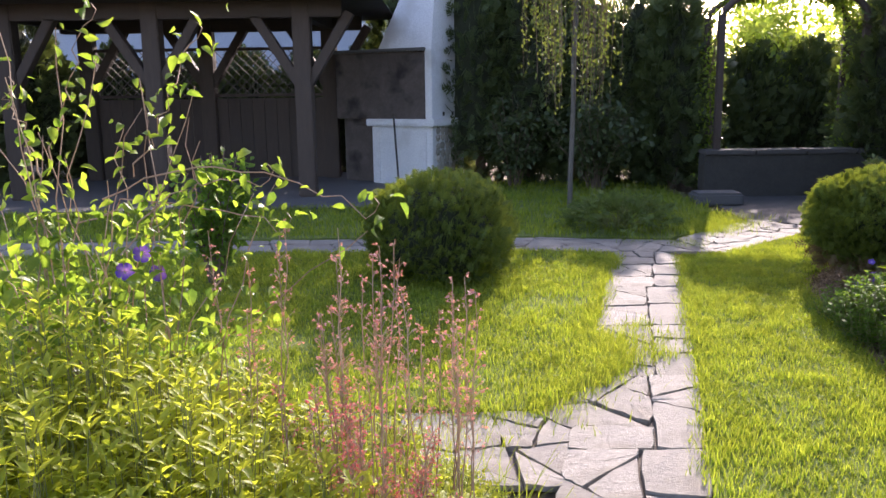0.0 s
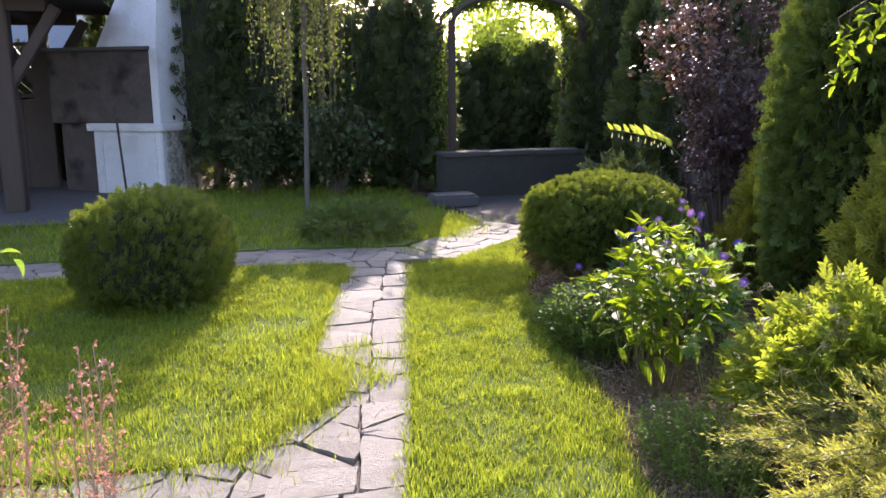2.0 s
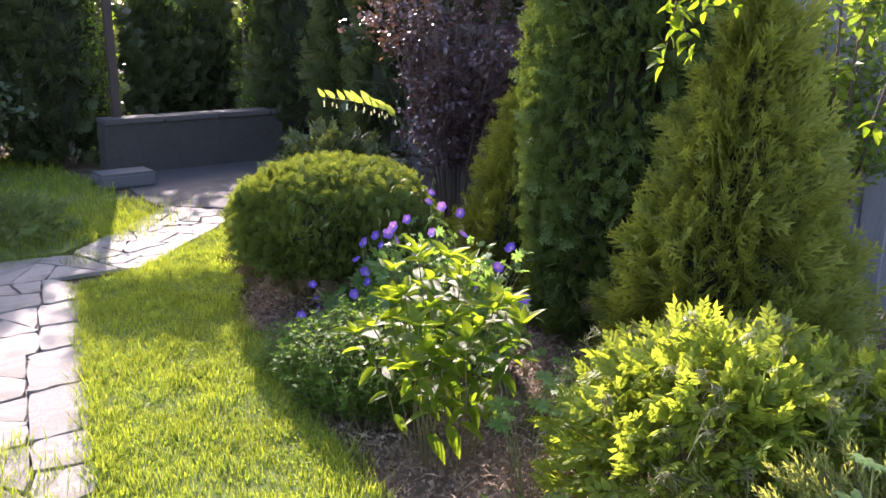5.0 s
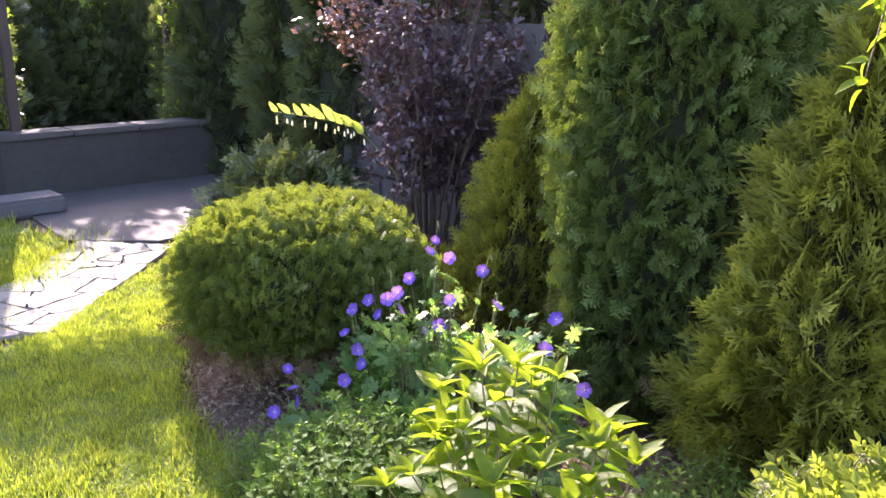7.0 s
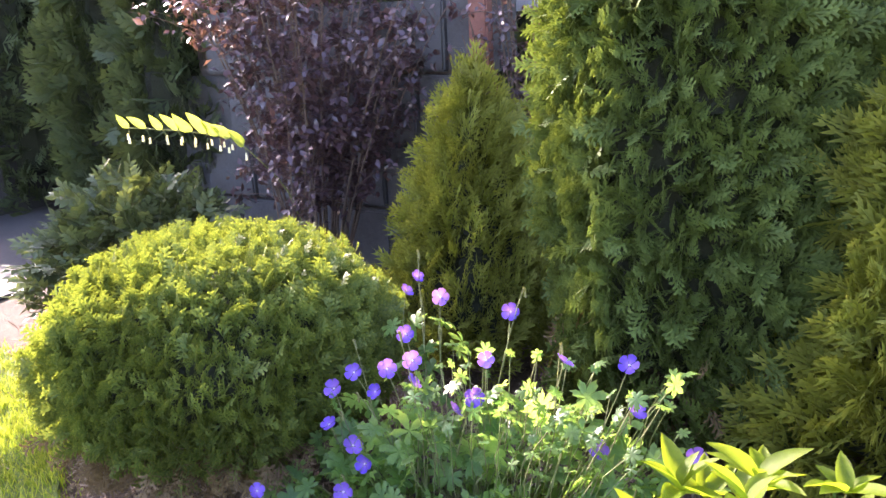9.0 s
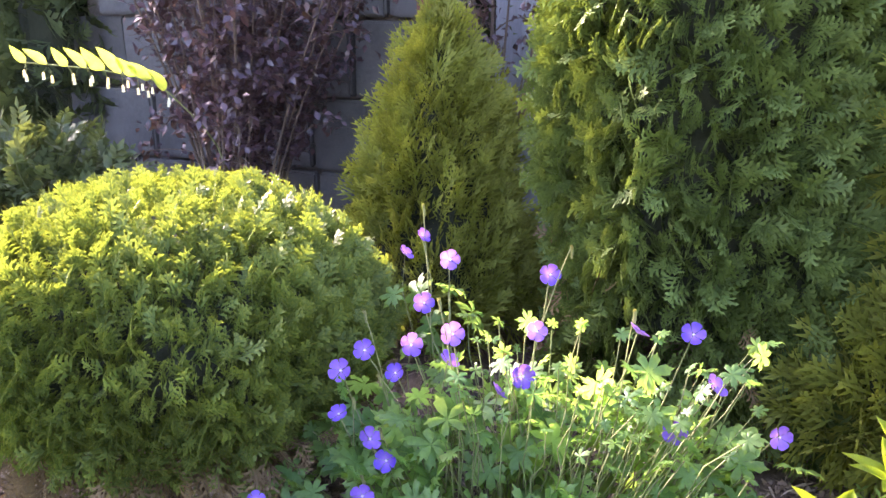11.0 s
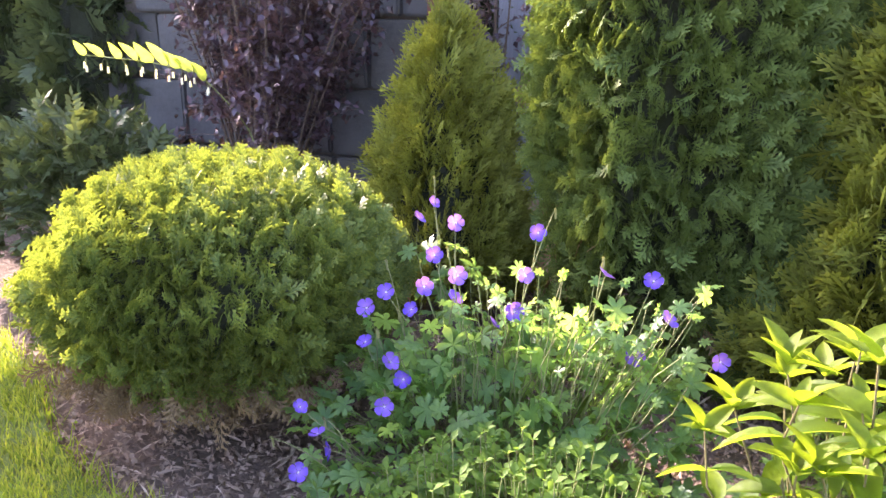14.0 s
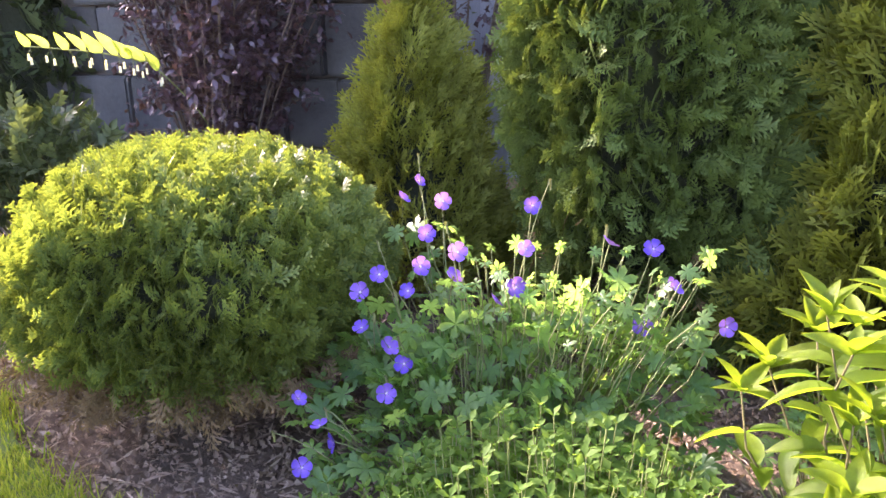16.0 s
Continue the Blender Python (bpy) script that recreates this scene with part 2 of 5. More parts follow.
def soup(name, pieces):
    """One mesh from (verts, quads, tip, tint) pieces."""
    vs, fs, tips, tints, k = [], [], [], [], 0
    for v, f, tip, tint in pieces:
        vs.append(v)
        fs.append(f + k)
        tips.append(tip)
        tints.append(tint)
        k += len(v)
    v, f = np.concatenate(vs).astype(np.float32), np.concatenate(fs).astype(np.int32)
    me = bpy.data.meshes.new(name)
    me.vertices.add(len(v))
    me.vertices.foreach_set("co", v.ravel())
    me.loops.add(f.size)
    me.loops.foreach_set("vertex_index", f.ravel())
    me.polygons.add(len(f))
    me.polygons.foreach_set("loop_start", np.arange(0, f.size, 4, dtype=np.int32))
    me.update(calc_edges=True)
    for key, values in (("tip", tips), ("tint", tints)):
        a = me.attributes.new(key, "FLOAT", "POINT")
        a.data.foreach_set("value", np.concatenate(values).astype(np.float32))
    return me


def spread(template, R, T, tint):
    """Copies of a template (verts, quads, tip), turned by R and moved to T, as one piece."""
    v, f, tip = template
    n = len(T)
    V = np.einsum("nij,kj->nki", R, v) + T[:, None, :]
    F = f[None] + (np.arange(n) * len(v))[:, None, None]
    return V.reshape(-1, 3), F.reshape(-1, 4), np.tile(tip, n), np.repeat(tint, len(v))


def unit(v):
    return v / np.maximum(np.linalg.norm(v, axis=-1, keepdims=True), 1e-9)


def frames(axis, side, size):
    """Rotations whose x runs along axis, with z close to side; scaled."""
    x = unit(axis)
    y = unit(np.cross(side, x))
    z = np.cross(x, y)
    return np.stack([x, y, z], axis=-1) * np.asarray(size)[:, None, None]


def leaf(width=0.4, fold=0.12, droop=0.15, stations=4):
    """A leaf of length 1 along x, folded along its midrib and bent down at its end."""
    xs = np.linspace(0, 1, stations + 1)
    w = width * 0.5 * np.sin(np.pi * xs ** 0.75) ** 0.8
    z = -droop * xs ** 2
    v, tip = [], []
    for x, h, zz in zip(xs, w, z):
        v += [(x, 0, zz), (x, h, zz + fold * h * 2), (x, -h, zz + fold * h * 2)]
        tip += [x * 0.5] * 3
    f = []
    for i in range(stations):
        a, b = 3 * i, 3 * i + 3
        f += [(a, b, b + 1, a + 1), (a + 2, b + 2, b, a)]
    return np.array(v, float), np.array(f), np.array(tip)


def diamond(width=0.5, fold=0.15):
    v = np.array([(0, 0, 0), (0.45, width / 2, fold * width), (1, 0, -0.1), (0.45, -width / 2, fold * width), (0.5, 0, 0)], float)
    return v, np.array([(0, 4, 2, 1), (0, 3, 2, 4)]), np.array([0, 0.3, 0.6, 0.3, 0.3])


def fan_spray(pairs=5, fingers=2, seed=1, slim=1.0):
    """A flat scale-leaf spray of length 1 along x: a stem with forked side fronds."""
    r = random.Random(seed)
    v, f, tip = [], [], []

    def finger(p, ang, length, w, t0, t1):
        d, n = np.array([math.cos(ang), math.sin(ang)]), np.array([-math.sin(ang), math.cos(ang)])
        k = len(v)
        for q, t in ((p, t0), (p + d * length * 0.5 + n * w, (t0 + t1) / 2), (p + d * length, t1), (p + d * length * 0.5 - n * w, (t0 + t1) / 2)):
            v.append((q[0], q[1], -0.22 * q[0] ** 2 - 0.25 * abs(q[1]) ** 1.6 + r.uniform(-0.015, 0.015)))
            tip.append(t)
        f.append((k, k + 1, k + 2, k + 3))

    finger(np.array([0.0, 0.0]), 0, 1.0, 0.022 * slim, 0, 0.9)
    for i in range(pairs):
        x = 0.12 + 0.72 * i / pairs
        for s in (-1, 1):
            ang = s * (0.75 - 0.25 * i / pairs + r.uniform(-0.1, 0.1))
            length = (0.5 - 0.3 * i / pairs) * r.uniform(0.8, 1.1)
            p = np.array([x + r.uniform(-0.02, 0.02), 0.0])
            finger(p, ang, length, 0.030 * slim, 0.25 * x, 0.75)
            for j in range(fingers):
                q = p + np.array([math.cos(ang), math.sin(ang)]) * length * (0.3 + 0.32 * j)
                finger(q, ang - s * (0.6 if j == 0 else -0.6), length * 0.46, 0.026 * slim, 0.4, 1.0)
    return np.array(v, float), np.array(f), np.array(tip)


def palmate(lobes=7, seed=2):
    """A deeply lobed round leaf of radius 1 in the xy plane, its stalk at the origin."""
    r = random.Random(seed)
    v, f, tip = [(0, 0, 0)], [], [0.0]
    for i in range(lobes):
        a = -2.5 + 5.0 * i / (lobes - 1)
        R = 1.0 - 0.12 * abs(a)
        k = len(v)
        for da, rad, z in ((-0.41, 0.44, 0.02), (-0.27, 0.78, -0.06), (-0.10, 0.80, 0.03), (0.0, 1.05, -0.14), (0.10, 0.80, 0.03), (0.27, 0.78, -0.06), (0.41, 0.44, 0.02), (0.0, 0.55, 0.09)):
            v.append((math.cos(a + da) * rad * R, math.sin(a + da) * rad * R, z + r.uniform(-0.03, 0.03)))
            tip.append(rad * 0.5)
        c = k + 7
        f += [(0, k, k + 1, c), (c, k + 1, k + 2, k + 3), (c, k + 3, k + 4, k + 5), (0, c, k + 5, k + 6)]
    return np.array(v, float), np.array(f), np.array(tip)


def tube(points, r0, r1, sides=5, tint=0.5):
    """A tapered tube along points, as a piece."""
    P = np.asarray(points, float)
    d = unit(np.gradient(P, axis=0))
    ref = np.where(np.abs(d[:, 2:3]) > 0.9, np.array([[1.0, 0, 0]]), np.array([[0, 0, 1.0]]))
    u = unit(np.cross(d, ref))
    w = np.cross(d, u)
    ang = np.arange(sides) * 2 * np.pi / sides
    rad = np.linspace(r0, r1, len(P))[:, None, None]
    V = P[:, None] + rad * (np.cos(ang)[None, :, None] * u[:, None] + np.sin(ang)[None, :, None] * w[:, None])
    F = []
    for i in range(len(P) - 1):
        for j in range(sides):
            j2 = (j + 1) % sides
            F.append((i * sides + j, i * sides + j2, (i + 1) * sides + j2, (i + 1) * sides + j))
    n = len(P) * sides
    return V.reshape(-1, 3), np.array(F), np.zeros(n), np.full(n, tint)


def bow(a, b, lift=0.0, n=6, wob=0.0):
    """Points from a to b, raised in the middle by lift, a little uneven."""
    a, b = np.asarray(a, float), np.asarray(b, float)
    s = np.linspace(0, 1, n)[:, None]
    p = a + (b - a) * s
    p[:, 2] += lift * 4 * (s * (1 - s))[:, 0]
    if wob:
        p[1:-1] += rng.normal(0, wob, (n - 2, 3))
    return p


def box(bm, size, m=None):
    """A box of that size, centred, at the pose m."""
    r = bmesh.ops.create_cube(bm, size=1.0, matrix=(m or Matrix()) @ Matrix.Diagonal((*size, 1)))
    return r["verts"]


def beam(bm, a, b, w, d):
    """A squared timber from a to b."""
    a, b = Vector(a), Vector(b)
    q = (b - a).to_track_quat("Z", "Y").to_matrix().to_4x4()
    box(bm, (w, d, (b - a).length), Matrix.Translation((a + b) / 2) @ q)


def bevelled(bm, width=0.01, segments=2):
    bmesh.ops.bevel(bm, geom=bm.edges[:], offset=width, segments=segments, affect="EDGES", clamp_overlap=True)
    return bm


def inside(poly, x, y):
    poly = np.asarray(poly)
    ok = np.zeros(len(x), bool)
    j = len(poly) - 1
    for i in range(len(poly)):
        (xi, yi), (xj, yj) = poly[i], poly[j]
        hit = ((yi > y) != (yj > y)) & (x < (xj - xi) * (y - yi) / (yj - yi + 1e-12) + xi)
        ok ^= hit
        j = i
    return ok


def ground_noise(x, y):
    return np.array([noise.noise((float(a), float(b), 0.3)) for a, b in zip(x, y)])


def random_in(poly, n):
    P = np.asarray(poly)
    lo, hi = P.min(0), P.max(0)
    x, y = rng.uniform(lo[0], hi[0], n), rng.uniform(lo[1], hi[1], n)
    ok = inside(P, x, y)
    return x[ok], y[ok]


def sheet(name, poly, z, material, label, category, thick=0.03):
    bm = bmesh.new()
    face = bm.faces.new([bm.verts.new((x, y, z)) for x, y in poly])
    r = bmesh.ops.extrude_face_region(bm, geom=[face])
    bmesh.ops.translate(bm, verts=[e for e in r["geom"] if isinstance(e, bmesh.types.BMVert)], vec=(0, 0, -thick))
    bmesh.ops.recalc_face_normals(bm, faces=bm.faces[:])
    return tagged(part(name, bm, material), label, category, kind="structure")


# ---- ground, lawns, beds ----
bm = bmesh.new()
bmesh.ops.create_grid(bm, x_segments=60, y_segments=60, size=12, matrix=Matrix.Translation((0, 6, 0)))
for v in bm.verts:
    if max(abs(v.co.x), abs(v.co.y - 6)) > 11.9:
        v.co.x, v.co.y = v.co.x * 60, (v.co.y - 6) * 60 + 6
    else:
        v.co.z = -0.012 + 0.012 * noise.noise(v.co * 3)
tagged(part("ground", bm, SOIL), "bare dark brown garden soil with scattered mulch", "ground", kind="structure")

LAWN_RIGHT = [(0.30, -0.2), (1.45, -0.2), (1.72, 2.0), (1.86, 2.6), (1.98, 3.05), (2.17, 3.7), (2.32, 4.5), (2.42, 5.1), (2.55, 5.6), (2.64, 6.12), (2.84, 6.5), (3.12, 6.85), (3.30, 7.3), (3.5, 7.8), (3.66, 8.35), (2.50, 7.42), (2.06, 7.28), (1.80, 6.25), (1.52, 5.05), (1.32, 4.1), (1.02, 3.0)]
LAWN_LEFT = [(-5.5, 3.85), (0.42, 3.74), (0.85, 4.15), (1.02, 4.5), (0.86, 4.95), (0.98, 5.4), (1.2, 6.3), (1.5, 7.35), (1.2, 7.62), (-5.5, 7.7)]
LAWN_FAR = [(-5.5, 8.45), (0.8, 8.42), (2.2, 8.2), (3.3, 9.35), (3.2, 10.4), (3.1, 13.5), (0.2, 13.5), (-0.9, 10.6), (-5.5, 10.4)]
for name, poly in (("lawn_right", LAWN_RIGHT), ("lawn_left", LAWN_LEFT), ("lawn_far", LAWN_FAR)):
    sheet(name, poly, 0.032, TURF, "mown green lawn turf beside the stone path", "lawn", 0.05)

blade_v = np.array([(0, -0.5, 0), (0, 0.5, 0), (0.05, 0.42, 0.55), (0.05, -0.42, 0.55), (0.28, 0.05, 1.0), (0.28, -0.05, 1.0)], float)
BLADE = (blade_v, np.array([(0, 1, 2, 3), (3, 2, 4, 5)]), np.array([0, 0, 0.4, 0.4, 1, 1.0]))


def blades(x, y, z, tall, wide, lean=0.5):
    """Grass blades standing at x, y."""
    n = len(x)
    a = rng.uniform(0, 2 * np.pi, n)
    h = tall * rng.uniform(0.55, 1.35, n)
    le = rng.uniform(0, lean, n) ** 1.3 * h
    R = np.zeros((n, 3, 3))
    wv = wide * rng.uniform(0.7, 1.3, n)
    R[:, 0, 1], R[:, 1, 1] = -np.sin(a) * wv, np.cos(a) * wv
    R[:, 0, 0], R[:, 1, 0] = np.cos(a) * h * 0.9, np.sin(a) * h * 0.9
    R[:, 0, 2], R[:, 1, 2], R[:, 2, 2] = np.cos(a) * le, np.sin(a) * le, h
    return spread(BLADE, R, np.stack([x, y, np.full(n, z)], 1), rng.uniform(0, 1, n))


def turf(name, poly, per_m2, tall, wide, label):
    P = np.asarray(poly)
    area = np.prod(P.max(0) - P.min(0))
    x, y = random_in(poly, int(area * per_m2))
    x, y = x + rng.normal(0, 0.03, len(x)), y + rng.normal(0, 0.03, len(x))
    keep = ground_noise(x * 2.2, y * 2.2) + rng.uniform(-0.1, 0.9, len(x)) > -0.05
    x, y = x[keep], y[keep]
    clump = 1 + 0.5 * ground_noise(x * 5, y * 5) + 0.5 * ground_noise(x * 17, y * 17)
    p = blades(x, y, 0.028, tall, wide, 0.9)
    v = p[0].reshape(len(x), -1, 3)
    v[:, :, 2] = 0.028 + (v[:, :, 2] - 0.028) * np.clip(clump, 0.4, 1.7)[:, None]
    pieces = [(v.reshape(-1, 3), *p[1:])]
    # small round clover leaflets among the blades
    few = rng.uniform(0, 1, len(x)) < 0.22 * np.clip(0.4 + 1.6 * ground_noise(x * 1.3 + 9, y * 1.3), 0, 1)
    k = int(few.sum())
    if k:
        lay = frames(rng.normal(0, 1, (k, 3)) * (1, 1, 0.3), rng.normal(0, 0.45, (k, 3)) + (0, 0, 1), wide * rng.uniform(2.0, 3.6, k))
        pieces.append(spread(diamond(0.9, 0.2), lay, np.stack([x[few], y[few], 0.028 + tall * rng.uniform(0.4, 1.0, k)], 1), rng.uniform(0, 0.6, k)))
    tagged(part(name, soup(name, pieces), GRASS), label, "grass", kind="stuff")


turf("grass_right", LAWN_RIGHT, 11500, 0.033, 0.0044, "sunlit fresh green lawn grass, short and dense")
turf("grass_left", [(-2.2, 3.85)] + LAWN_LEFT[1:-1] + [(-2.2, 7.68)], 6400, 0.040, 0.0058, "sunlit fresh green lawn grass beside the path")
turf("grass_side", [(-5.5, 3.85), (-2.2, 3.85), (-2.2, 7.68), (-5.5, 7.7)], 1300, 0.065, 0.008, "lawn grass further along the path")
turf("grass_far", LAWN_FAR, 900, 0.07, 0.009, "lawn grass in the shade of the hedge")



def fringe(name, line, per_m, reach, tall, label):
    """Longer blades along a lawn edge, leaning over it."""
    xs_, ys_ = [], []
    for (x0, y0), (x1, y1) in zip(line[:-1], line[1:]):
        k = int(math.hypot(x1 - x0, y1 - y0) * per_m)
        u = rng.uniform(0, 1, k)
        xs_.append(x0 + (x1 - x0) * u + rng.normal(0, reach, k))
        ys_.append(y0 + (y1 - y0) * u + rng.normal(0, reach, k))
    x, y = np.concatenate(xs_), np.concatenate(ys_)
    keep = ground_noise(x * 6, y * 6) + rng.uniform(-0.3, 0.5, len(x)) > 0
    tagged(part(name, soup(name, [blades(x[keep], y[keep], 0.0, tall, 0.0045, 1.0)]), GRASS), label, "grass", kind="stuff")


fringe("edge_grass_right", [(1.02, 3.0), (1.32, 4.1), (1.52, 5.05), (1.80, 6.25), (2.06, 7.28)], 520, 0.032, 0.075, "ragged lawn edge leaning over the path stones")
fringe("edge_grass_left", [(-0.6, 3.78), (0.42, 3.74), (0.85, 4.15), (1.02, 4.5), (0.86, 4.95), (0.98, 5.4), (1.2, 6.3), (1.5, 7.35)], 1100, 0.04, 0.075, "ragged lawn edge leaning over the path stones")
fringe("edge_grass_bed", [(1.86, 2.6), (1.98, 3.05), (2.17, 3.7), (2.32, 4.5), (2.42, 5.1), (2.55, 5.6), (2.64, 6.12), (2.84, 6.5), (3.12, 6.85), (3.3, 7.3)], 420, 0.04, 0.085, "ragged lawn edge beside the flower bed")

# tufts that grow over the stones and along the joints
tx, ty = [], []
for cx, cy, r, n in ((2.75, 8.75, 0.16, 700), (3.0, 9.15, 0.14, 600), (0.75, 4.35, 0.16, 1100), (0.95, 4.62, 0.13, 1200), (0.55, 4.0, 0.14, 700), (1.00, 4.85, 0.10, 500), (1.22, 4.55, 0.06, 110), (1.30, 4.85, 0.07, 90), (1.20, 5.1, 0.06, 140), (0.2, 3.72, 0.2, 500), (0.48, 3.72, 0.06, 80), (-0.4, 3.75, 0.25, 400), (2.9, 9.0, 0.25, 700), (2.6, 8.6, 0.16, 450), (3.05, 9.5, 0.25, 500), (2.3, 7.9, 0.1, 120), (1.9, 8.2, 0.14, 120)):
    tx.append(rng.normal(cx, r, n))
    ty.append(rng.normal(cy, r, n))
tagged(part("grass_tufts", soup("grass_tufts", [blades(np.concatenate(tx), np.concatenate(ty), 0.0, 0.075, 0.0045, 0.8)]), GRASS), "longer grass tufts spilling over the path stones", "grass", kind="stuff")

BED = [(1.60, 0.6), (1.9, 2.6), (2.2, 3.7), (2.36, 4.5), (2.46, 5.1), (2.62, 6.0), (2.75, 6.7), (3.1, 7.3), (3.9, 8.4), (5.4, 8.6), (5.4, 0.6)]
x, y = random_in(BED, 34000)
n = len(x)
ax = np.stack([rng.normal(0, 1, n), rng.normal(0, 1, n), rng.normal(0, 0.22, n)], 1)
thin = rng.uniform(0, 1, n) < 0.75
litter = spread(diamond(0.10, 0.3), frames(ax, rng.normal(0, 0.5, (n, 3)) + (0, 0, 1), np.where(thin, 0.02 + 0.09 * rng.uniform(0, 1, n) ** 1.6, 0.02)), np.stack([x, y, rng.uniform(0.0, 0.02, n)], 1), rng.uniform(0, 1, n) ** 2)
cx, cy = random_in([(1.8, 2.2), (2.3, 4.4), (2.6, 6.4), (3.3, 7.3), (4.0, 7.3), (3.9, 2.2)], 22000)
k = len(cx)
crumbs = spread(diamond(0.8, 0.6), frames(rng.normal(0, 1, (k, 3)), rng.normal(0, 1, (k, 3)), rng.uniform(0.008, 0.03, k)), np.stack([cx, cy, rng.uniform(-0.004, 0.012, k)], 1), rng.uniform(0, 0.6, k))
tagged(part("mulch", soup("mulch", [litter, crumbs]), DRY), "dry bark mulch and twigs on the bed soil", "mulch", kind="stuff")

# ---- plants: shared builders ----
SPRAYS = [fan_spray(4, 2, s) for s in (1, 2, 3)]
BROAD = [fan_spray(4, 2, s, 1.3) for s in (11, 12, 13)]


def pinnate(pairs=4, seed=1):
    """A compound leaf of length 1 along x: paired toothed leaflets along an arching stalk."""
    r = random.Random(seed)
    v, f, tip = [], [], []

    def leaflet(x, ang, length, w):
        d, n = np.array((math.cos(ang), math.sin(ang), -0.25)), np.array((-math.sin(ang), math.cos(ang), 0.0))
        o = np.array((x, 0.0, 0.1 * x - 0.28 * x * x))
        k = len(v)
        for q in (o, o + d * length * 0.4 + n * w + (0, 0, 0.25 * w), o + d * length, o + d * length * 0.4 - n * w + (0, 0, 0.25 * w), o + d * length * 0.45 - (0, 0, 0.12 * w)):
            v.append(tuple(q + np.array((0, 0, r.uniform(-0.02, 0.02)))))
        tip.extend((0.2 * x, 0.4, 0.9, 0.4, 0.3))
        f.extend(((k, k + 4, k + 2, k + 1), (k, k + 3, k + 2, k + 4)))

    for i in range(pairs):
        x = 0.25 + 0.55 * i / pairs
        for s_ in (-1, 1):
            leaflet(x + r.uniform(-0.03, 0.03), s_ * r.uniform(0.75, 1.1), 0.42 * (1 - 0.08 * i) * r.uniform(0.8, 1.15), 0.085)
    leaflet(0.75, 0, 0.35, 0.085)
    k = len(v)
    v.extend(((0, 0.008, 0), (0.4, 0.008, -0.005), (0.4, -0.008, -0.005), (0, -0.008, 0)))
    tip.extend((0, 0.1, 0.1, 0))
    f.append((k, k + 1, k + 2, k + 3))
    return np.array(v, float), np.array(f), np.array(tip)


FROND = [pinnate(4, s) for s in (1, 2, 3)]
SLIM_FAN = [fan_spray(4, 1, s, 1.05) for s in (17, 18, 19)]
FINE_FAN = [fan_spray(5, 2, s, 1.15) for s in (14, 15, 16)]
COARSE = fan_spray(4, 0, 5, 1.9)
SMALL = diamond(0.55)
LANCE = leaf(0.40, 0.15, 0.2, 2)
OVAL = leaf(0.58, 0.12, 0.25, 2)
NARROW = leaf(0.22, 0.15, 0.2, 2)
LOBED = [palmate(n_, s) for n_, s in ((7, 2), (7, 3), (5, 4))]


def profile_surface(n, height, radius_at, lump, seed, z0=0.0):
    """Points and normals on a lumpy body of revolution."""
    r = np.random.default_rng(seed)
    s = r.uniform(0, 1, n * 3)
    rad = radius_at(s)
    steep = (radius_at(np.clip(s + 0.02, 0, 1)) - radius_at(np.clip(s - 0.02, 0, 1))) / (0.04 * height)
    weight = (rad + 0.02) * np.sqrt(1 + np.minimum(steep ** 2, 30))
    keep = r.uniform(0, np.quantile(weight, 0.97), n * 3) < weight
    s = s[keep][:n]
    a = r.uniform(0, 2 * np.pi, len(s))
    rad = radius_at(s)
    bump_ = np.array([noise.noise((math.cos(q) * 2.2, math.sin(q) * 2.2, z * 4 + seed)) for q, z in zip(a, s)])
    rr = rad * (1 + lump * bump_)
    P = np.stack([np.cos(a) * rr, np.sin(a) * rr, z0 + s * height], 1)
    slope = (radius_at(np.clip(s + 0.02, 0, 1)) - radius_at(np.clip(s - 0.02, 0, 1))) / (0.04 * height)
    N = unit(np.stack([np.cos(a), np.sin(a), -slope], 1))
    return P, N, s


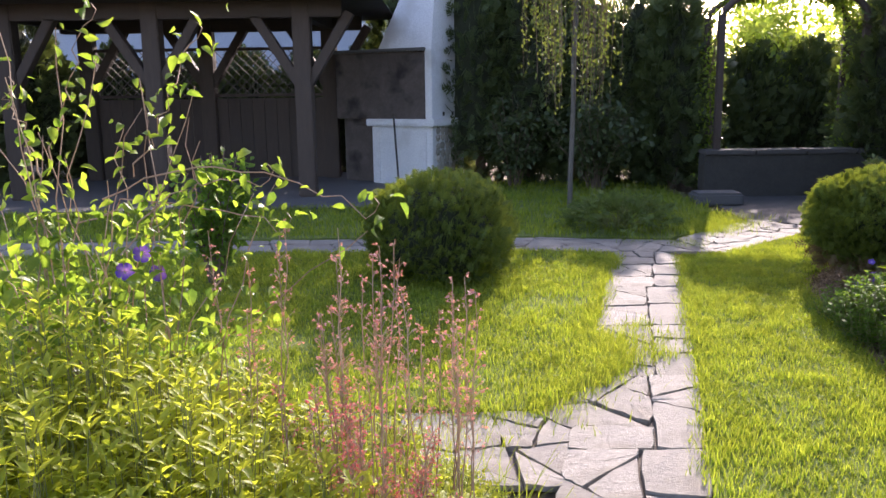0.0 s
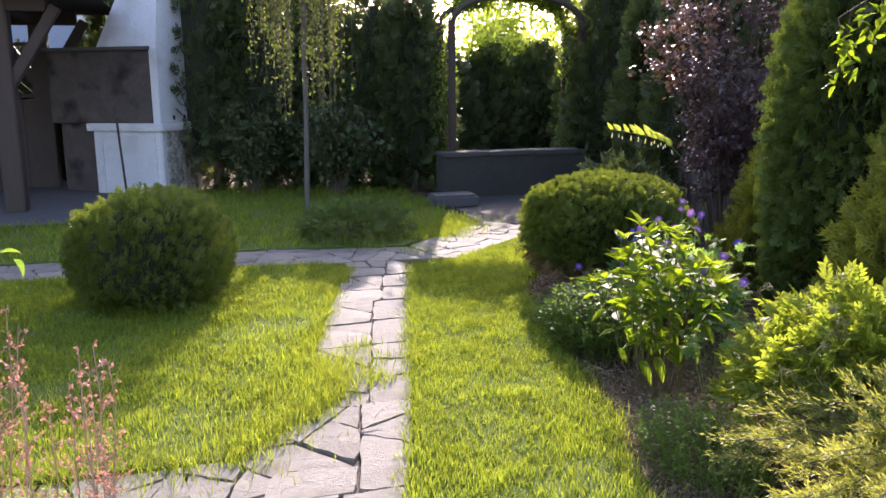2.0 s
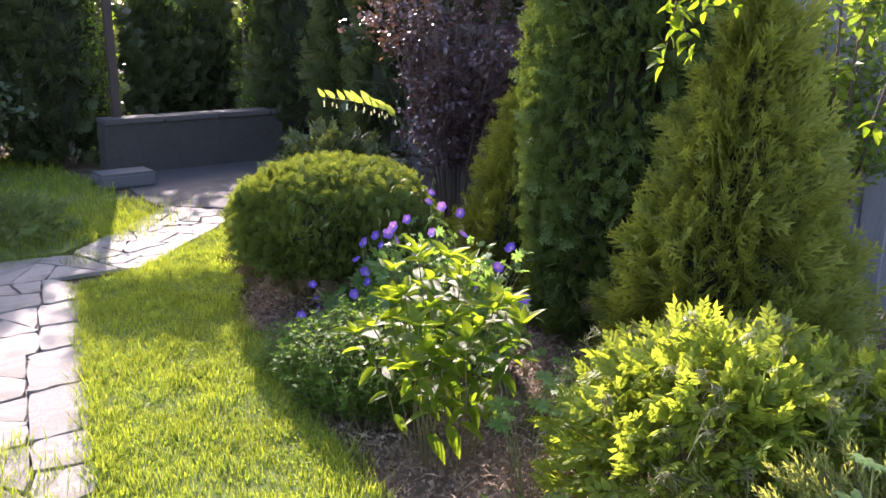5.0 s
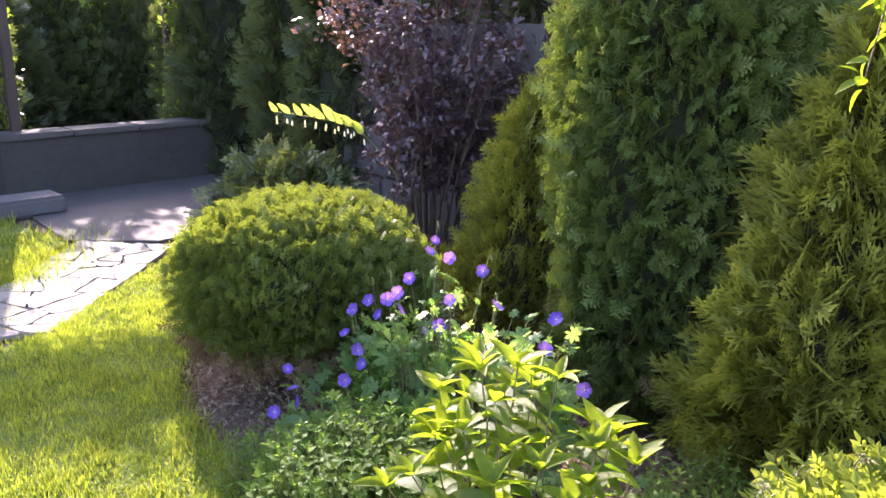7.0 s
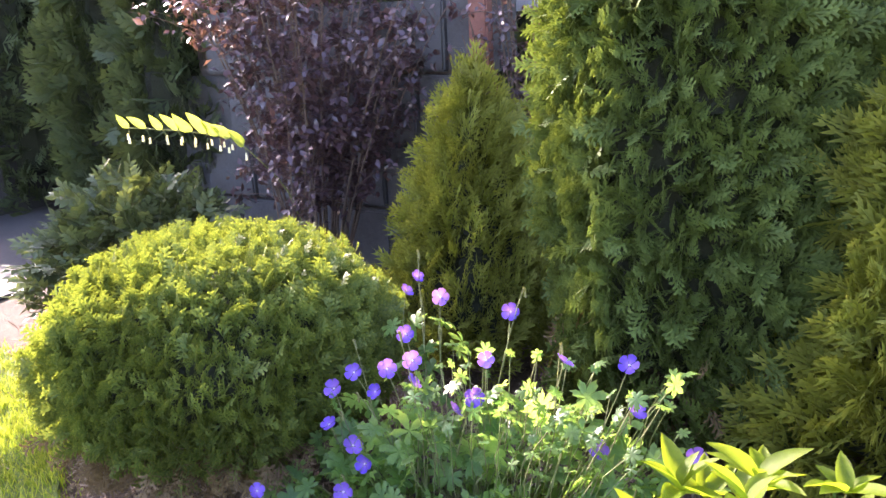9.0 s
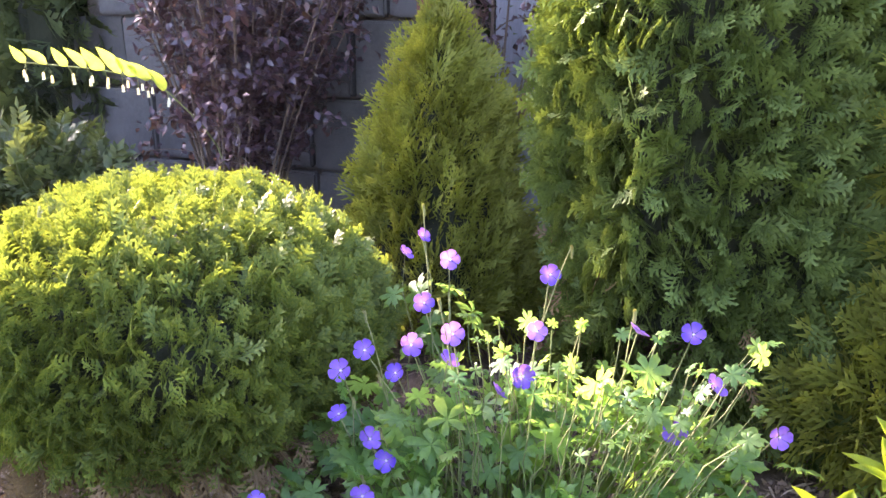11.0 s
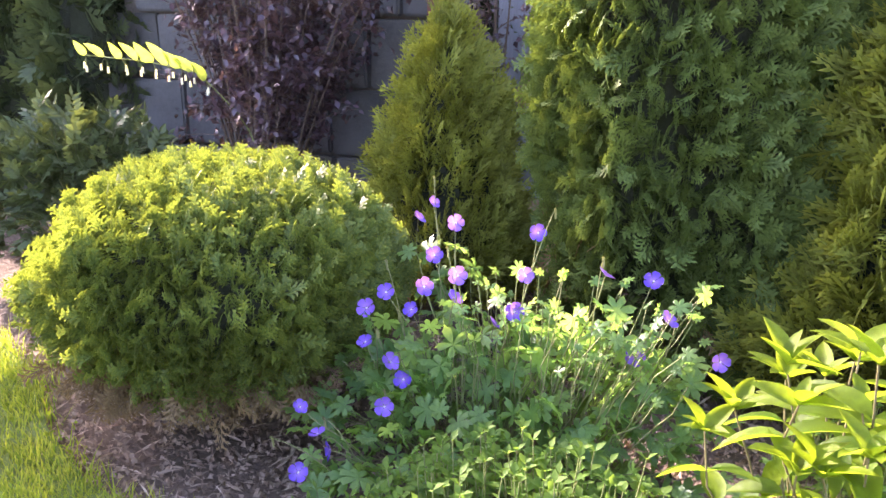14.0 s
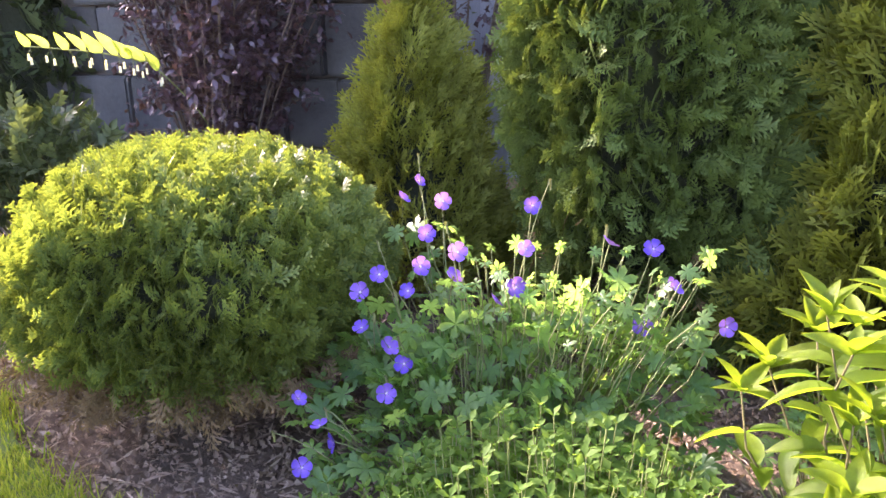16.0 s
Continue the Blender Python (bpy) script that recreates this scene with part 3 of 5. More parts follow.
def conifer(name, at, height, radius_at, material, label, sprays=5000, size=0.11, lump=0.12, seed=1, up=0.5, z0=0.05, group="", coarse=False, brown=0, category="shrub", turn=0.0, pool=None):
    """An arborvitae: trunk, a near-black inner body for the shade inside and a crown of flat sprays."""
    ob = thing(name, at, label, category, group)
    P, N, s = profile_surface(sprays, height, radius_at, lump, seed, z0)
    n = len(P)
    r = np.random.default_rng(seed + 50)
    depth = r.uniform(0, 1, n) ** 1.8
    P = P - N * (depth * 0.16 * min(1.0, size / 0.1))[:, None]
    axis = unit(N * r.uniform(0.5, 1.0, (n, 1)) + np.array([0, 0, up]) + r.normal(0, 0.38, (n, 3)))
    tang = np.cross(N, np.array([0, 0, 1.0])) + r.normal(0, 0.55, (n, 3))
    # sprays set deeper take the darker tint: crown shade painted into the colour
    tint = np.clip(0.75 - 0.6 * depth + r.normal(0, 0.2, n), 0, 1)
    pieces = []
    pool = [COARSE] if coarse else pool or FINE_FAN
    which = r.integers(0, len(pool), n)
    sz = size * r.uniform(0.6, 1.35, n)
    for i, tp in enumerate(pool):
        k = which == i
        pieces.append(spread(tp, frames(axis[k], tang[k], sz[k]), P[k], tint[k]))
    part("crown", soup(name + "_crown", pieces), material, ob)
    if brown:
        a = r.uniform(0, 2 * np.pi, brown)
        low = r.uniform(0.0, 0.2, brown)
        rad = radius_at(low + 0.06) * r.uniform(0.6, 1.05, brown)
        Q = np.stack([np.cos(a) * rad, np.sin(a) * rad, z0 + low * height - 0.02], 1)
        ax = unit(np.stack([np.cos(a), np.sin(a), r.uniform(-0.9, 0.2, brown)], 1) + r.normal(0, 0.3, (brown, 3)))
        part("dry_fronds", soup(name + "_dry", [spread(SPRAYS[0], frames(ax, r.normal(0, 1, (brown, 3)), r.uniform(0.07, 0.14, brown)), Q, r.uniform(0, 1, brown))]), BROWN, ob, "dry brown fronds near the ground")
    # added solid inner body, its near-black colour stands for shade inside the crown
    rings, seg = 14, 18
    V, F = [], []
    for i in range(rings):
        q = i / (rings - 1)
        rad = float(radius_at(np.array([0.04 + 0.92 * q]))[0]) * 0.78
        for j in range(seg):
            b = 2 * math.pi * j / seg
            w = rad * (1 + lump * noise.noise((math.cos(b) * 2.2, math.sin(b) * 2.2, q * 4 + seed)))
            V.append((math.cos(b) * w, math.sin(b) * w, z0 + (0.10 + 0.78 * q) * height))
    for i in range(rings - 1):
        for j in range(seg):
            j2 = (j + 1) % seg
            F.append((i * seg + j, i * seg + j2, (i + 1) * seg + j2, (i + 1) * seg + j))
    me = bpy.data.meshes.new("dark_inner_body")
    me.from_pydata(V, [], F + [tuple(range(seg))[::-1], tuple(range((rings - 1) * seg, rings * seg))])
    part("dark_inner_body", me, CORE, ob)
    stems = [tube(bow((0, 0, -0.03), (0.02, 0.01, height * 0.55), 0, 5, 0.01), 0.035 + 0.012 * height, 0.02, 7)]
    for q in range(4):
        b = q * 1.7 + seed
        stems.append(tube(bow((0, 0, 0.02), (math.cos(b) * 0.2, math.sin(b) * 0.2, z0 + 0.25 * height), -0.02, 5, 0.006), 0.022, 0.01, 5))
    part("trunk", soup("trunk", stems), BARK, ob)
    ob.rotation_euler[2] = turn
    return ob


def globe_radius(r, flat=2.4):
    return lambda s: r * np.clip(1 - np.abs((2 * np.clip(s, 0, 1) - 0.86) / 1.14) ** flat, 0.0, 1) ** 0.5


def cone_radius(r, power=0.8, foot=0.12):
    return lambda s: r * np.clip(np.where(s < foot, 0.75 + 0.25 * s / foot, ((1 - s) / (1 - foot))), 0.0, 1) ** power


def column_radius(r):
    return lambda s: r * np.clip(np.where(s < 0.2, 0.86 + 0.7 * s, np.clip(1 - (np.clip(s - 0.2, 0, 1) / 0.8) ** 2.2, 0, 1)), 0, 1)


# ---- right bed ----
conifer("globe_arborvitae", (3.31, 6.06, 0), 0.64, globe_radius(0.595), GLOBE, "rounded green clipped arborvitae with brown dry skirt", 8500, 0.082, 0.20, 3, 0.6, 0.23, "globe shrubs", brown=700, pool=BROAD)
conifer("globe_arborvitae", (-0.05, 6.66, 0), 0.80, globe_radius(0.57), GLOBE, "rounded green clipped arborvitae on the lawn", 3600, 0.085, 0.10, 8, 0.9, 0.03, "globe shrubs", pool=BROAD)
conifer("columnar_arborvitae", (4.45, 4.66, 0), 3.3, column_radius(0.57), THUJA, "tall dense dark green columnar arborvitae in the bed", 12000, 0.118, 0.24, 5, 0.1, 0.03, category="tree", brown=160)
conifer("golden_arborvitae", (4.16, 3.76, 0), 1.85, cone_radius(0.47, 0.8), GOLD, "broad golden green conical arborvitae with loose sprays", 3900, 0.185, 0.5, 11, 0.45, 0.03, "golden conifers", pool=SLIM_FAN)
conifer("golden_arborvitae", (4.72, 5.80, 0), 1.36, cone_radius(0.44, 0.85), GOLD, "small golden green conical arborvitae before the block wall", 2900, 0.15, 0.45, 14, 0.75, 0.03, "golden conifers", pool=SLIM_FAN)


def shoots(n, base, spread_r, top, seed, foot=0.16):
    """Stems that fan out from a base to a rounded top. Returns the list of their points."""
    r = np.random.default_rng(seed)
    out = []
    for i in range(n):
        a, q = r.uniform(0, 2 * np.pi), math.sqrt((i + 0.5) / n)
        b = np.array(base) + (math.cos(a) * foot * q * spread_r, math.sin(a) * foot * q * spread_r, 0)
        h = top * (1 - 0.35 * q * q) * r.uniform(0.85, 1.05)
        e = np.array(base) + (math.cos(a) * spread_r * q, math.sin(a) * spread_r * q, h)
        p = bow(b, e, 0, 7, 0.004)
        p[:, :2] = b[:2] + (e[:2] - b[:2]) * (np.linspace(0, 1, 7)[:, None] ** 1.5)
        out.append(p)
    return out


def leaf_mesh(name, template, tint):
    v, f, tip = template
    return soup(name, [(v, f, tip, np.full(len(v), tint))])


def hydrangea(at):
    """Upright shrub with large paired leaves and whorled tips; each leaf is a part."""
    ob = thing("hydrangea_shrub", at, "leafy shrub with large glossy light green pointed leaves", "shrub")
    r = np.random.default_rng(21)
    meshes = [leaf_mesh("leaf", leaf(0.40, f, d, 6), t) for t, f, d in ((0.1, 0.22, 0.4), (0.4, 0.3, 0.25), (0.7, 0.26, 0.32), (1.0, 0.3, 0.16), (0.95, 0.22, 0.3))]
    for p in shoots(30, (0, 0, 0), 0.34, 0.86, 22, 0.42):
        p[1:-1] += r.normal(0, 0.012, (5, 3))
        part("stem", soup("stem", [tube(p, 0.0034, 0.0022, 5, 0.4)]), WOODSTEM, ob)
        for k in range(6):
            s = 1.0 - 0.12 * k
            q = np.array([np.interp(s, np.linspace(0, 1, 7), p[:, c]) for c in range(3)])
            count = 6 if k == 0 else 2
            for j in range(count):
                if k >= 3 and r.uniform() < 0.55:
                    continue
                b = j * 2 * np.pi / count + k * 1.57 + r.uniform(-0.4, 0.4)
                up = (r.uniform(0.35, 1.6) if k == 0 else 0.45 - 0.2 * k + r.uniform(-0.5, 0.5))
                axis = np.array([[math.cos(b), math.sin(b), up]])
                side = np.array([[-math.cos(b) * up, -math.sin(b) * up, 1.0]]) + r.normal(0, 0.3, (1, 3))
                size = (0.095 if k == 0 else 0.125) * r.uniform(0.65, 1.15)
                R = frames(axis, side, np.array([size]))[0]
                lf = part("leaf", meshes[int(r.integers(3, 5)) if k == 0 else int(r.integers(0, 3))], FRESH, ob)
                lf.matrix_basis = Matrix.Translation(q) @ Matrix(R.tolist()).to_4x4()
    return ob


hydrangea((2.61, 4.05, 0))


def petal_flower(radius):
    """A cup of five broad overlapping petals."""
    v, f, tip = [], [], []
    for i in range(5):
        a = i * 2 * math.pi / 5
        k = len(v)
        for rad, w in ((0.08, 0.3), (0.55, 0.62), (0.9, 0.55), (1.0, 0.28)):
            for d in (-1, 0, 1):
                b = a + d * w
                z = 0.38 * rad ** 1.6 + (0.03 if d else 0.0) + 0.04 * (i % 2)
                v.append((math.cos(b) * rad * radius, math.sin(b) * rad * radius, z * radius))
                tip.append(1 - rad)
        for q in range(3):
            for c in range(2):
                o = k + q * 3 + c
                f.append((o, o + 1, o + 4, o + 3))
    return np.array(v, float), np.array(f), np.array(tip)


FLOWERS = [(3.54, 5.36, 0.78), (3.57, 5.43, 0.71), (3.57, 5.29, 0.71), (3.3, 5.25, 0.68), (3.16, 5.35, 0.59), (3.11, 5.39, 0.55), (3.13, 5.25, 0.56),
           (3.15, 5.22, 0.63), (3.1, 5.09, 0.7), (3.12, 5.11, 0.62), (3.04, 5.36, 0.47), (3.04, 5.28, 0.42), (3.03, 5.23, 0.38), (2.81, 5.45, 0.35), (2.79, 5.38, 0.29),
           (2.79, 5.34, 0.25), (2.71, 5.4, 0.21), (3.23, 4.93, 0.68), (3.19, 4.95, 0.58), (3.16, 5.0, 0.54), (3.24, 4.7, 0.71), (3.47, 4.6, 0.63), (3.32, 4.53, 0.57),
           (3.37, 4.38, 0.45), (3.44, 4.96, 0.75), (3.25, 4.6, 0.48), (2.96, 5.26, 0.32)]


def geranium():
    """Clump of lobed leaves on long stalks with violet flowers, one part each."""
    base = np.array((3.22, 4.98, 0.0))
    ob = thing("geranium_clump", base, "violet cranesbill geranium clump in flower with lobed leaves", "flower")
    r = np.random.default_rng(31)
    meshes = [leaf_mesh("flower", petal_flower(0.028), t) for t in (0.0, 0.35, 0.8)]
    mid = leaf_mesh("centre", diamond(0.9), 0.5)
    stems, leaves = [], []
    for i, p in enumerate(FLOWERS):
        q = np.array(p) - base
        root = np.array((q[0] * 0.55 + r.normal(0, 0.05), q[1] * 0.55 + r.normal(0, 0.05), 0.0))
        path = bow(root, q, 0.02, 7, 0.008)
        stems.append(tube(path, 0.0028, 0.0016, 4, 0.6))
        face = Vector((-0.55 + r.normal(0, 0.5), -0.35 + r.normal(0, 0.5), 0.5 + r.normal(0, 0.25))).normalized()
        fl = part("flower", meshes[i % 3], VIOLET, ob)
        fl.matrix_basis = Matrix.Translation(q) @ face.to_track_quat("Z", "Y").to_matrix().to_4x4() @ Matrix.Scale(r.uniform(0.8, 1.1), 4)
        c = part("centre", mid, CENTRE, fl, "pale flower centre")
        c.matrix_basis = Matrix.Translation((-0.003, 0, 0.004)) @ Matrix.Scale(0.008, 4)
        if i % 2 == 0:      # nodding bud beside the flower
            e = q + r.normal(0, 0.03, 3) + (0, 0, 0.05)
            stems.append(tube(bow(path[4], e, 0.02, 5), 0.0018, 0.0014, 4, 0.7))
            stems.append(tube(np.array([e, e + (0.006, 0, -0.006), e + (0.01, 0, -0.02), e + (0.011, 0, -0.034)]), 0.0045, 0.003, 5, 0.8))
    for i in range(640):
        if i >= 420:
            a, q = r.uniform(0, 2 * np.pi), math.sqrt(r.uniform(0, 1))
            e = np.array((math.cos(a) * q * 0.42 - 0.12, math.sin(a) * q * 0.62, 0.12 + 0.3 * r.uniform() * (1 - 0.5 * q)))
        elif i >= 330:
            e = np.array((r.uniform(-0.2, 0.22), r.uniform(-0.55, 0.12), r.uniform(0.46, 0.66)))
        elif i < 230:
            a, q = r.uniform(0, 2 * np.pi), math.sqrt(r.uniform(0, 1))
            e = np.array((math.cos(a) * q * 0.31, math.sin(a) * q * 0.60, 0))
            e[:2] = (e[0] * 0.85 - e[1] * 0.30, e[0] * 0.25 + e[1] * 0.95)
            e[2] = (0.58 + 0.22 * e[0] + 0.05 * r.normal()) * (1 - 0.45 * q * q) * r.uniform(0.55, 1.0)
        else:
            f0 = np.array(FLOWERS[i % len(FLOWERS)]) - base
            e = f0 * r.uniform(0.75, 1.0) + r.normal(0, 0.045, 3)
            e[2] = f0[2] * r.uniform(0.55, 0.9)
        e[2] = max(e[2], 0.08)
        root = np.array((e[0] * 0.5, e[1] * 0.5, 0.0))
        if i % 3 == 0 or 330 <= i < 420:
            stems.append(tube(bow(root, e, 0.03, 6, 0.012), 0.0024, 0.0014, 4, r.uniform(0, 1)))
        d = unit(np.array((e[0], e[1], 0.02)) + r.normal(0, 0.2, 3))
        size = np.array([r.uniform(0.04, 0.075) if i < 330 or i >= 420 else r.uniform(0.02, 0.042)])
        leaves.append(spread(LOBED[i % 3], frames(np.array([d]), np.array([(r.normal(0, 0.7) - 0.15, r.normal(0, 0.7) - 0.1, 0.9)]), size), e[None], np.array([r.uniform(0, 1)])))
    part("stalk_growth", soup("stalk_growth", stems), STEM, ob)
    part("leaves", soup("leaves", leaves), GERA, ob)


geranium()


def herb_patch(name, at, rx, ry, tall, count, label, material=MINT, size=0.035, template=LANCE, seed=41, pairs=6, kind_name="perennial", group="", erect=0.3):
    """Low leafy perennial: upright shoots with paired leaves."""
    ob = thing(name, at, label, kind_name, group)
    r = np.random.default_rng(seed)
    stems, A, S, T, Z, TI = [], [], [], [], [], []
    for i in range(count):
        a, q = r.uniform(0, 2 * np.pi), math.sqrt(r.uniform(0, 1))
        x, y = math.cos(a) * q * rx, math.sin(a) * q * ry
        h = tall * (1 - 0.5 * q ** 3) * r.uniform(0.7, 1.1)
        top = np.array((x + r.normal(0, 0.03), y + r.normal(0, 0.03), h))
        stems.append(tube(bow((x * 0.85, y * 0.85, 0), top, 0, 4), 0.0022, 0.0014, 4, r.uniform(0, 1)))
        for k in range(pairs):
            s = 1 - 0.13 * k
            p = np.array((x * 0.85, y * 0.85, 0)) + (top - np.array((x * 0.85, y * 0.85, 0))) * s
            for j in range(3 if k == 0 else 2):
                b = k * 1.57 + j * (2.1 if k == 0 else math.pi) + i + r.uniform(-0.3, 0.3)
                A.append((math.cos(b), math.sin(b), (1.0 if k == 0 else erect) + r.uniform(-0.25, 0.25)))
                S.append((-math.cos(b) * 0.3 + r.normal(0, 0.2), -math.sin(b) * 0.3 + r.normal(0, 0.2), 1))
                Z.append(size * r.uniform(0.7, 1.2) * (0.75 if k == 0 else 1))
                T.append(p)
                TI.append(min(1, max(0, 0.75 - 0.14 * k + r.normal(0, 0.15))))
    part("stalk_growth", soup("stalk_growth", stems), STEM, ob)
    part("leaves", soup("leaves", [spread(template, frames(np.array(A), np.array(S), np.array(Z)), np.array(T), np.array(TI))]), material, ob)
    return ob


herb_patch("leafy_perennial", (2.64, 4.74, 0), 0.34, 0.44, 0.42, 430, "bushy low perennial with small pointed green leaves", MINT, 0.042, OVAL, 41, group="low perennials")
herb_patch("leafy_perennial", (2.30, 3.12, 0), 0.24, 0.42, 0.26, 200, "bushy low perennial with small pointed green leaves at the lawn edge", seed=43, group="low perennials")
herb_patch("leafy_perennial", (2.55, 5.15, 0), 0.18, 0.26, 0.26, 90, "bushy low perennial with small pointed green leaves", seed=44, group="low perennials")
herb_patch("leafy_perennial", (3.45, 3.85, 0), 0.35, 0.35, 0.30, 130, "shaded low perennial with dark green leaves", seed=45, group="low perennials")
herb_patch("leafy_perennial", (3.75, 2.5, 0), 0.55, 0.6, 0.42, 260, "shaded low perennial with dark green leaves", seed=46, group="low perennials")


def feathery(name, at, radius, tall, count, label, material, seed, size=0.10, group="", nod=True, pool=None):
    """Mounded shrub of fine fern-like sprays with nodding tips."""
    ob = thing(name, at, label, "shrub", group)
    r = np.random.default_rng(seed)
    stems = []
    for p in shoots(60, (0, 0, 0), radius, tall, seed):
        stems.append(tube(p, 0.005, 0.002, 4, r.uniform(0, 1)))
        if nod and r.uniform() < 0.6:       # thin stalk with a nodding plume of buds
            e = p[-1] + (r.normal(0, 0.06), r.normal(0, 0.06), 0.07)
            q = bow(p[-1], e, 0.05, 7)
            stems.append(tube(q, 0.002, 0.0014, 4, 1))
            for w in range(14):
                c = q[3 + w % 4] + r.normal(0, 0.006, 3)
                stems.append(tube(np.array([c, c + r.normal(0, 0.012, 3) - (0, 0, 0.008), c + r.normal(0, 0.016, 3) - (0, 0, 0.012)]), 0.0024, 0.0012, 3, 1))
    part("stalk_growth", soup("stalk_growth", stems), STEM, ob)
    a, q = r.uniform(0, 2 * np.pi, count), np.sqrt(r.uniform(0, 1, count))
    lump = np.array([noise.noise((math.cos(b) * c * 4, math.sin(b) * c * 4, seed)) for b, c in zip(a, q)])
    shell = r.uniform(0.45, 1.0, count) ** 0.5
    P = np.stack([np.cos(a) * q * radius * shell, np.sin(a) * q * radius * shell, tall * np.sqrt(np.clip(1 - 0.92 * q ** 2.2, 0.02, 1)) * (1 + 0.22 * lump) * shell], 1)
    ax = unit(np.stack([np.cos(a) * q, np.sin(a) * q, 0.75 - 0.5 * q], 1) + r.normal(0, 0.35, (count, 3)))
    # tint follows shell: sprays inside the mound are darker, shade painted in
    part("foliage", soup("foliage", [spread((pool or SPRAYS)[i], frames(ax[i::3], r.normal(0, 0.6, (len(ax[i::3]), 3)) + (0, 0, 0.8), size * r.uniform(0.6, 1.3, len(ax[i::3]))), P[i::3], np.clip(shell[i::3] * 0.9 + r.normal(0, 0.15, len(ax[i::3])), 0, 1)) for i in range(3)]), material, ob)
    return ob


feathery("spirea_shrub", (3.06, 3.10, 0), 0.56, 0.70, 2300, "mounded yellow-green shrub with fine feathery leaves", FEATHER, 51, 0.105, pool=FROND)


def juniper(at):
    """Spreading juniper: low arching branches set with needle shoots."""
    ob = thing("spreading_juniper", at, "low spreading juniper with yellow-tipped needle branches", "shrub")
    r = np.random.default_rng(61)
    stems, A, S, Z, T, TI = [], [], [], [], [], []
    for i in range(190):
        a = r.uniform(0, 2 * np.pi)
        L = r.uniform(0.3, 0.85)
        e = np.array((math.cos(a) * L, math.sin(a) * L * 0.85, r.uniform(0.25, 0.6) * (1.15 - 0.5 * L)))
        p = bow((0, 0, 0.08), e, 0.10, 9, 0.006)
        stems.append(tube(p, 0.006, 0.002, 4, 0.3))
        for k in range(44):
            s = r.uniform(0.3, 1.0)
            c = np.array([np.interp(s, np.linspace(0, 1, 9), p[:, j]) for j in range(3)])
            d = unit(p[-1] - p[-3]) + r.normal(0, 0.4, 3) + (0, 0, 0.3)
            A.append(d)
            S.append(r.normal(0, 1, 3))
            Z.append(r.uniform(0.05, 0.095))
            T.append(c)
            TI.append(np.clip(s + r.normal(0, 0.2), 0, 1))
    needle_v, needle_f, needle_t = [], [], []
    q = random.Random(4)
    for k in range(9):
        x0, b = 0.08 + 0.1 * k, k * 2.4
        y_, z_ = math.cos(b), math.sin(b)
        i0 = len(needle_v)
        needle_v += [(x0, 0, 0), (x0 + 0.12, y_ * 0.09 - z_ * 0.03, z_ * 0.09 + y_ * 0.03), (x0 + 0.26, y_ * 0.14, z_ * 0.14), (x0 + 0.12, y_ * 0.09 + z_ * 0.03, z_ * 0.09 - y_ * 0.03)]
        needle_f.append((i0, i0 + 1, i0 + 2, i0 + 3))
        needle_t += [0.1 * k, 0.1 * k, min(1, 0.1 * k + 0.2), 0.1 * k]
    shoot_t = (np.array(needle_v, float), np.array(needle_f), np.array(needle_t))
    part("twig_growth", soup("twig_growth", stems), BARK, ob)
    part("needles", soup("needles", [spread(shoot_t, frames(np.array(A), np.array(S), np.array(Z)), np.array(T), np.array(TI))]), JUNIPER, ob)


juniper((2.80, 2.36, 0))
feathery("spirea_shrub", (3.46, 2.72, 0), 0.44, 0.60, 1300, "mounded yellow-green shrub with fine feathery leaves", FEATHER, 52, 0.105, pool=FROND)


def lobed_plant(name, at, tall, count, label, seed, size=0.07, material=GERA, radius=0.16):
    ob = thing(name, at, label, "perennial", "lobed perennials")
    r = np.random.default_rng(seed)
    stems, leaves = [], []
    for i in range(count):
        a, q = r.uniform(0, 2 * np.pi), math.sqrt(r.uniform(0.05, 1))
        e = np.array((math.cos(a) * q * radius, math.sin(a) * q * radius, tall * (1 - 0.4 * q * q) * r.uniform(0.7, 1.05)))
        stems.append(tube(bow((e[0] * 0.3, e[1] * 0.3, 0), e, 0.02, 5), 0.003, 0.002, 4, 0.5))
        leaves.append(spread(LOBED[i % 2], frames(np.array([unit(np.array((math.cos(a), math.sin(a), 0.1)))]), np.array([(r.normal(0, 0.35), r.normal(0, 0.35), 1)]), np.array([size * r.uniform(0.6, 1.2)])), e[None], np.array([r.uniform(0, 1)])))
    part("stalk_growth", soup("stalk_growth", stems), STEM, ob)
    part("leaves", soup("leaves", leaves), material, ob)
    return ob


lobed_plant("lobed_perennial", (2.74, 2.40, 0), 0.66, 16, "perennial with broad pale lobed leaves among the juniper", 71, 0.095, PALELOBE)
lobed_plant("lobed_perennial", (2.70, 3.62, 0), 0.50, 12, "perennial with lobed leaves beside the feathery shrub", 72, 0.06)
lobed_plant("lobed_perennial", (3.05, 4.12, 0), 0.34, 22, "low perennial with lobed leaves in the shade", 73, 0.05, radius=0.3)


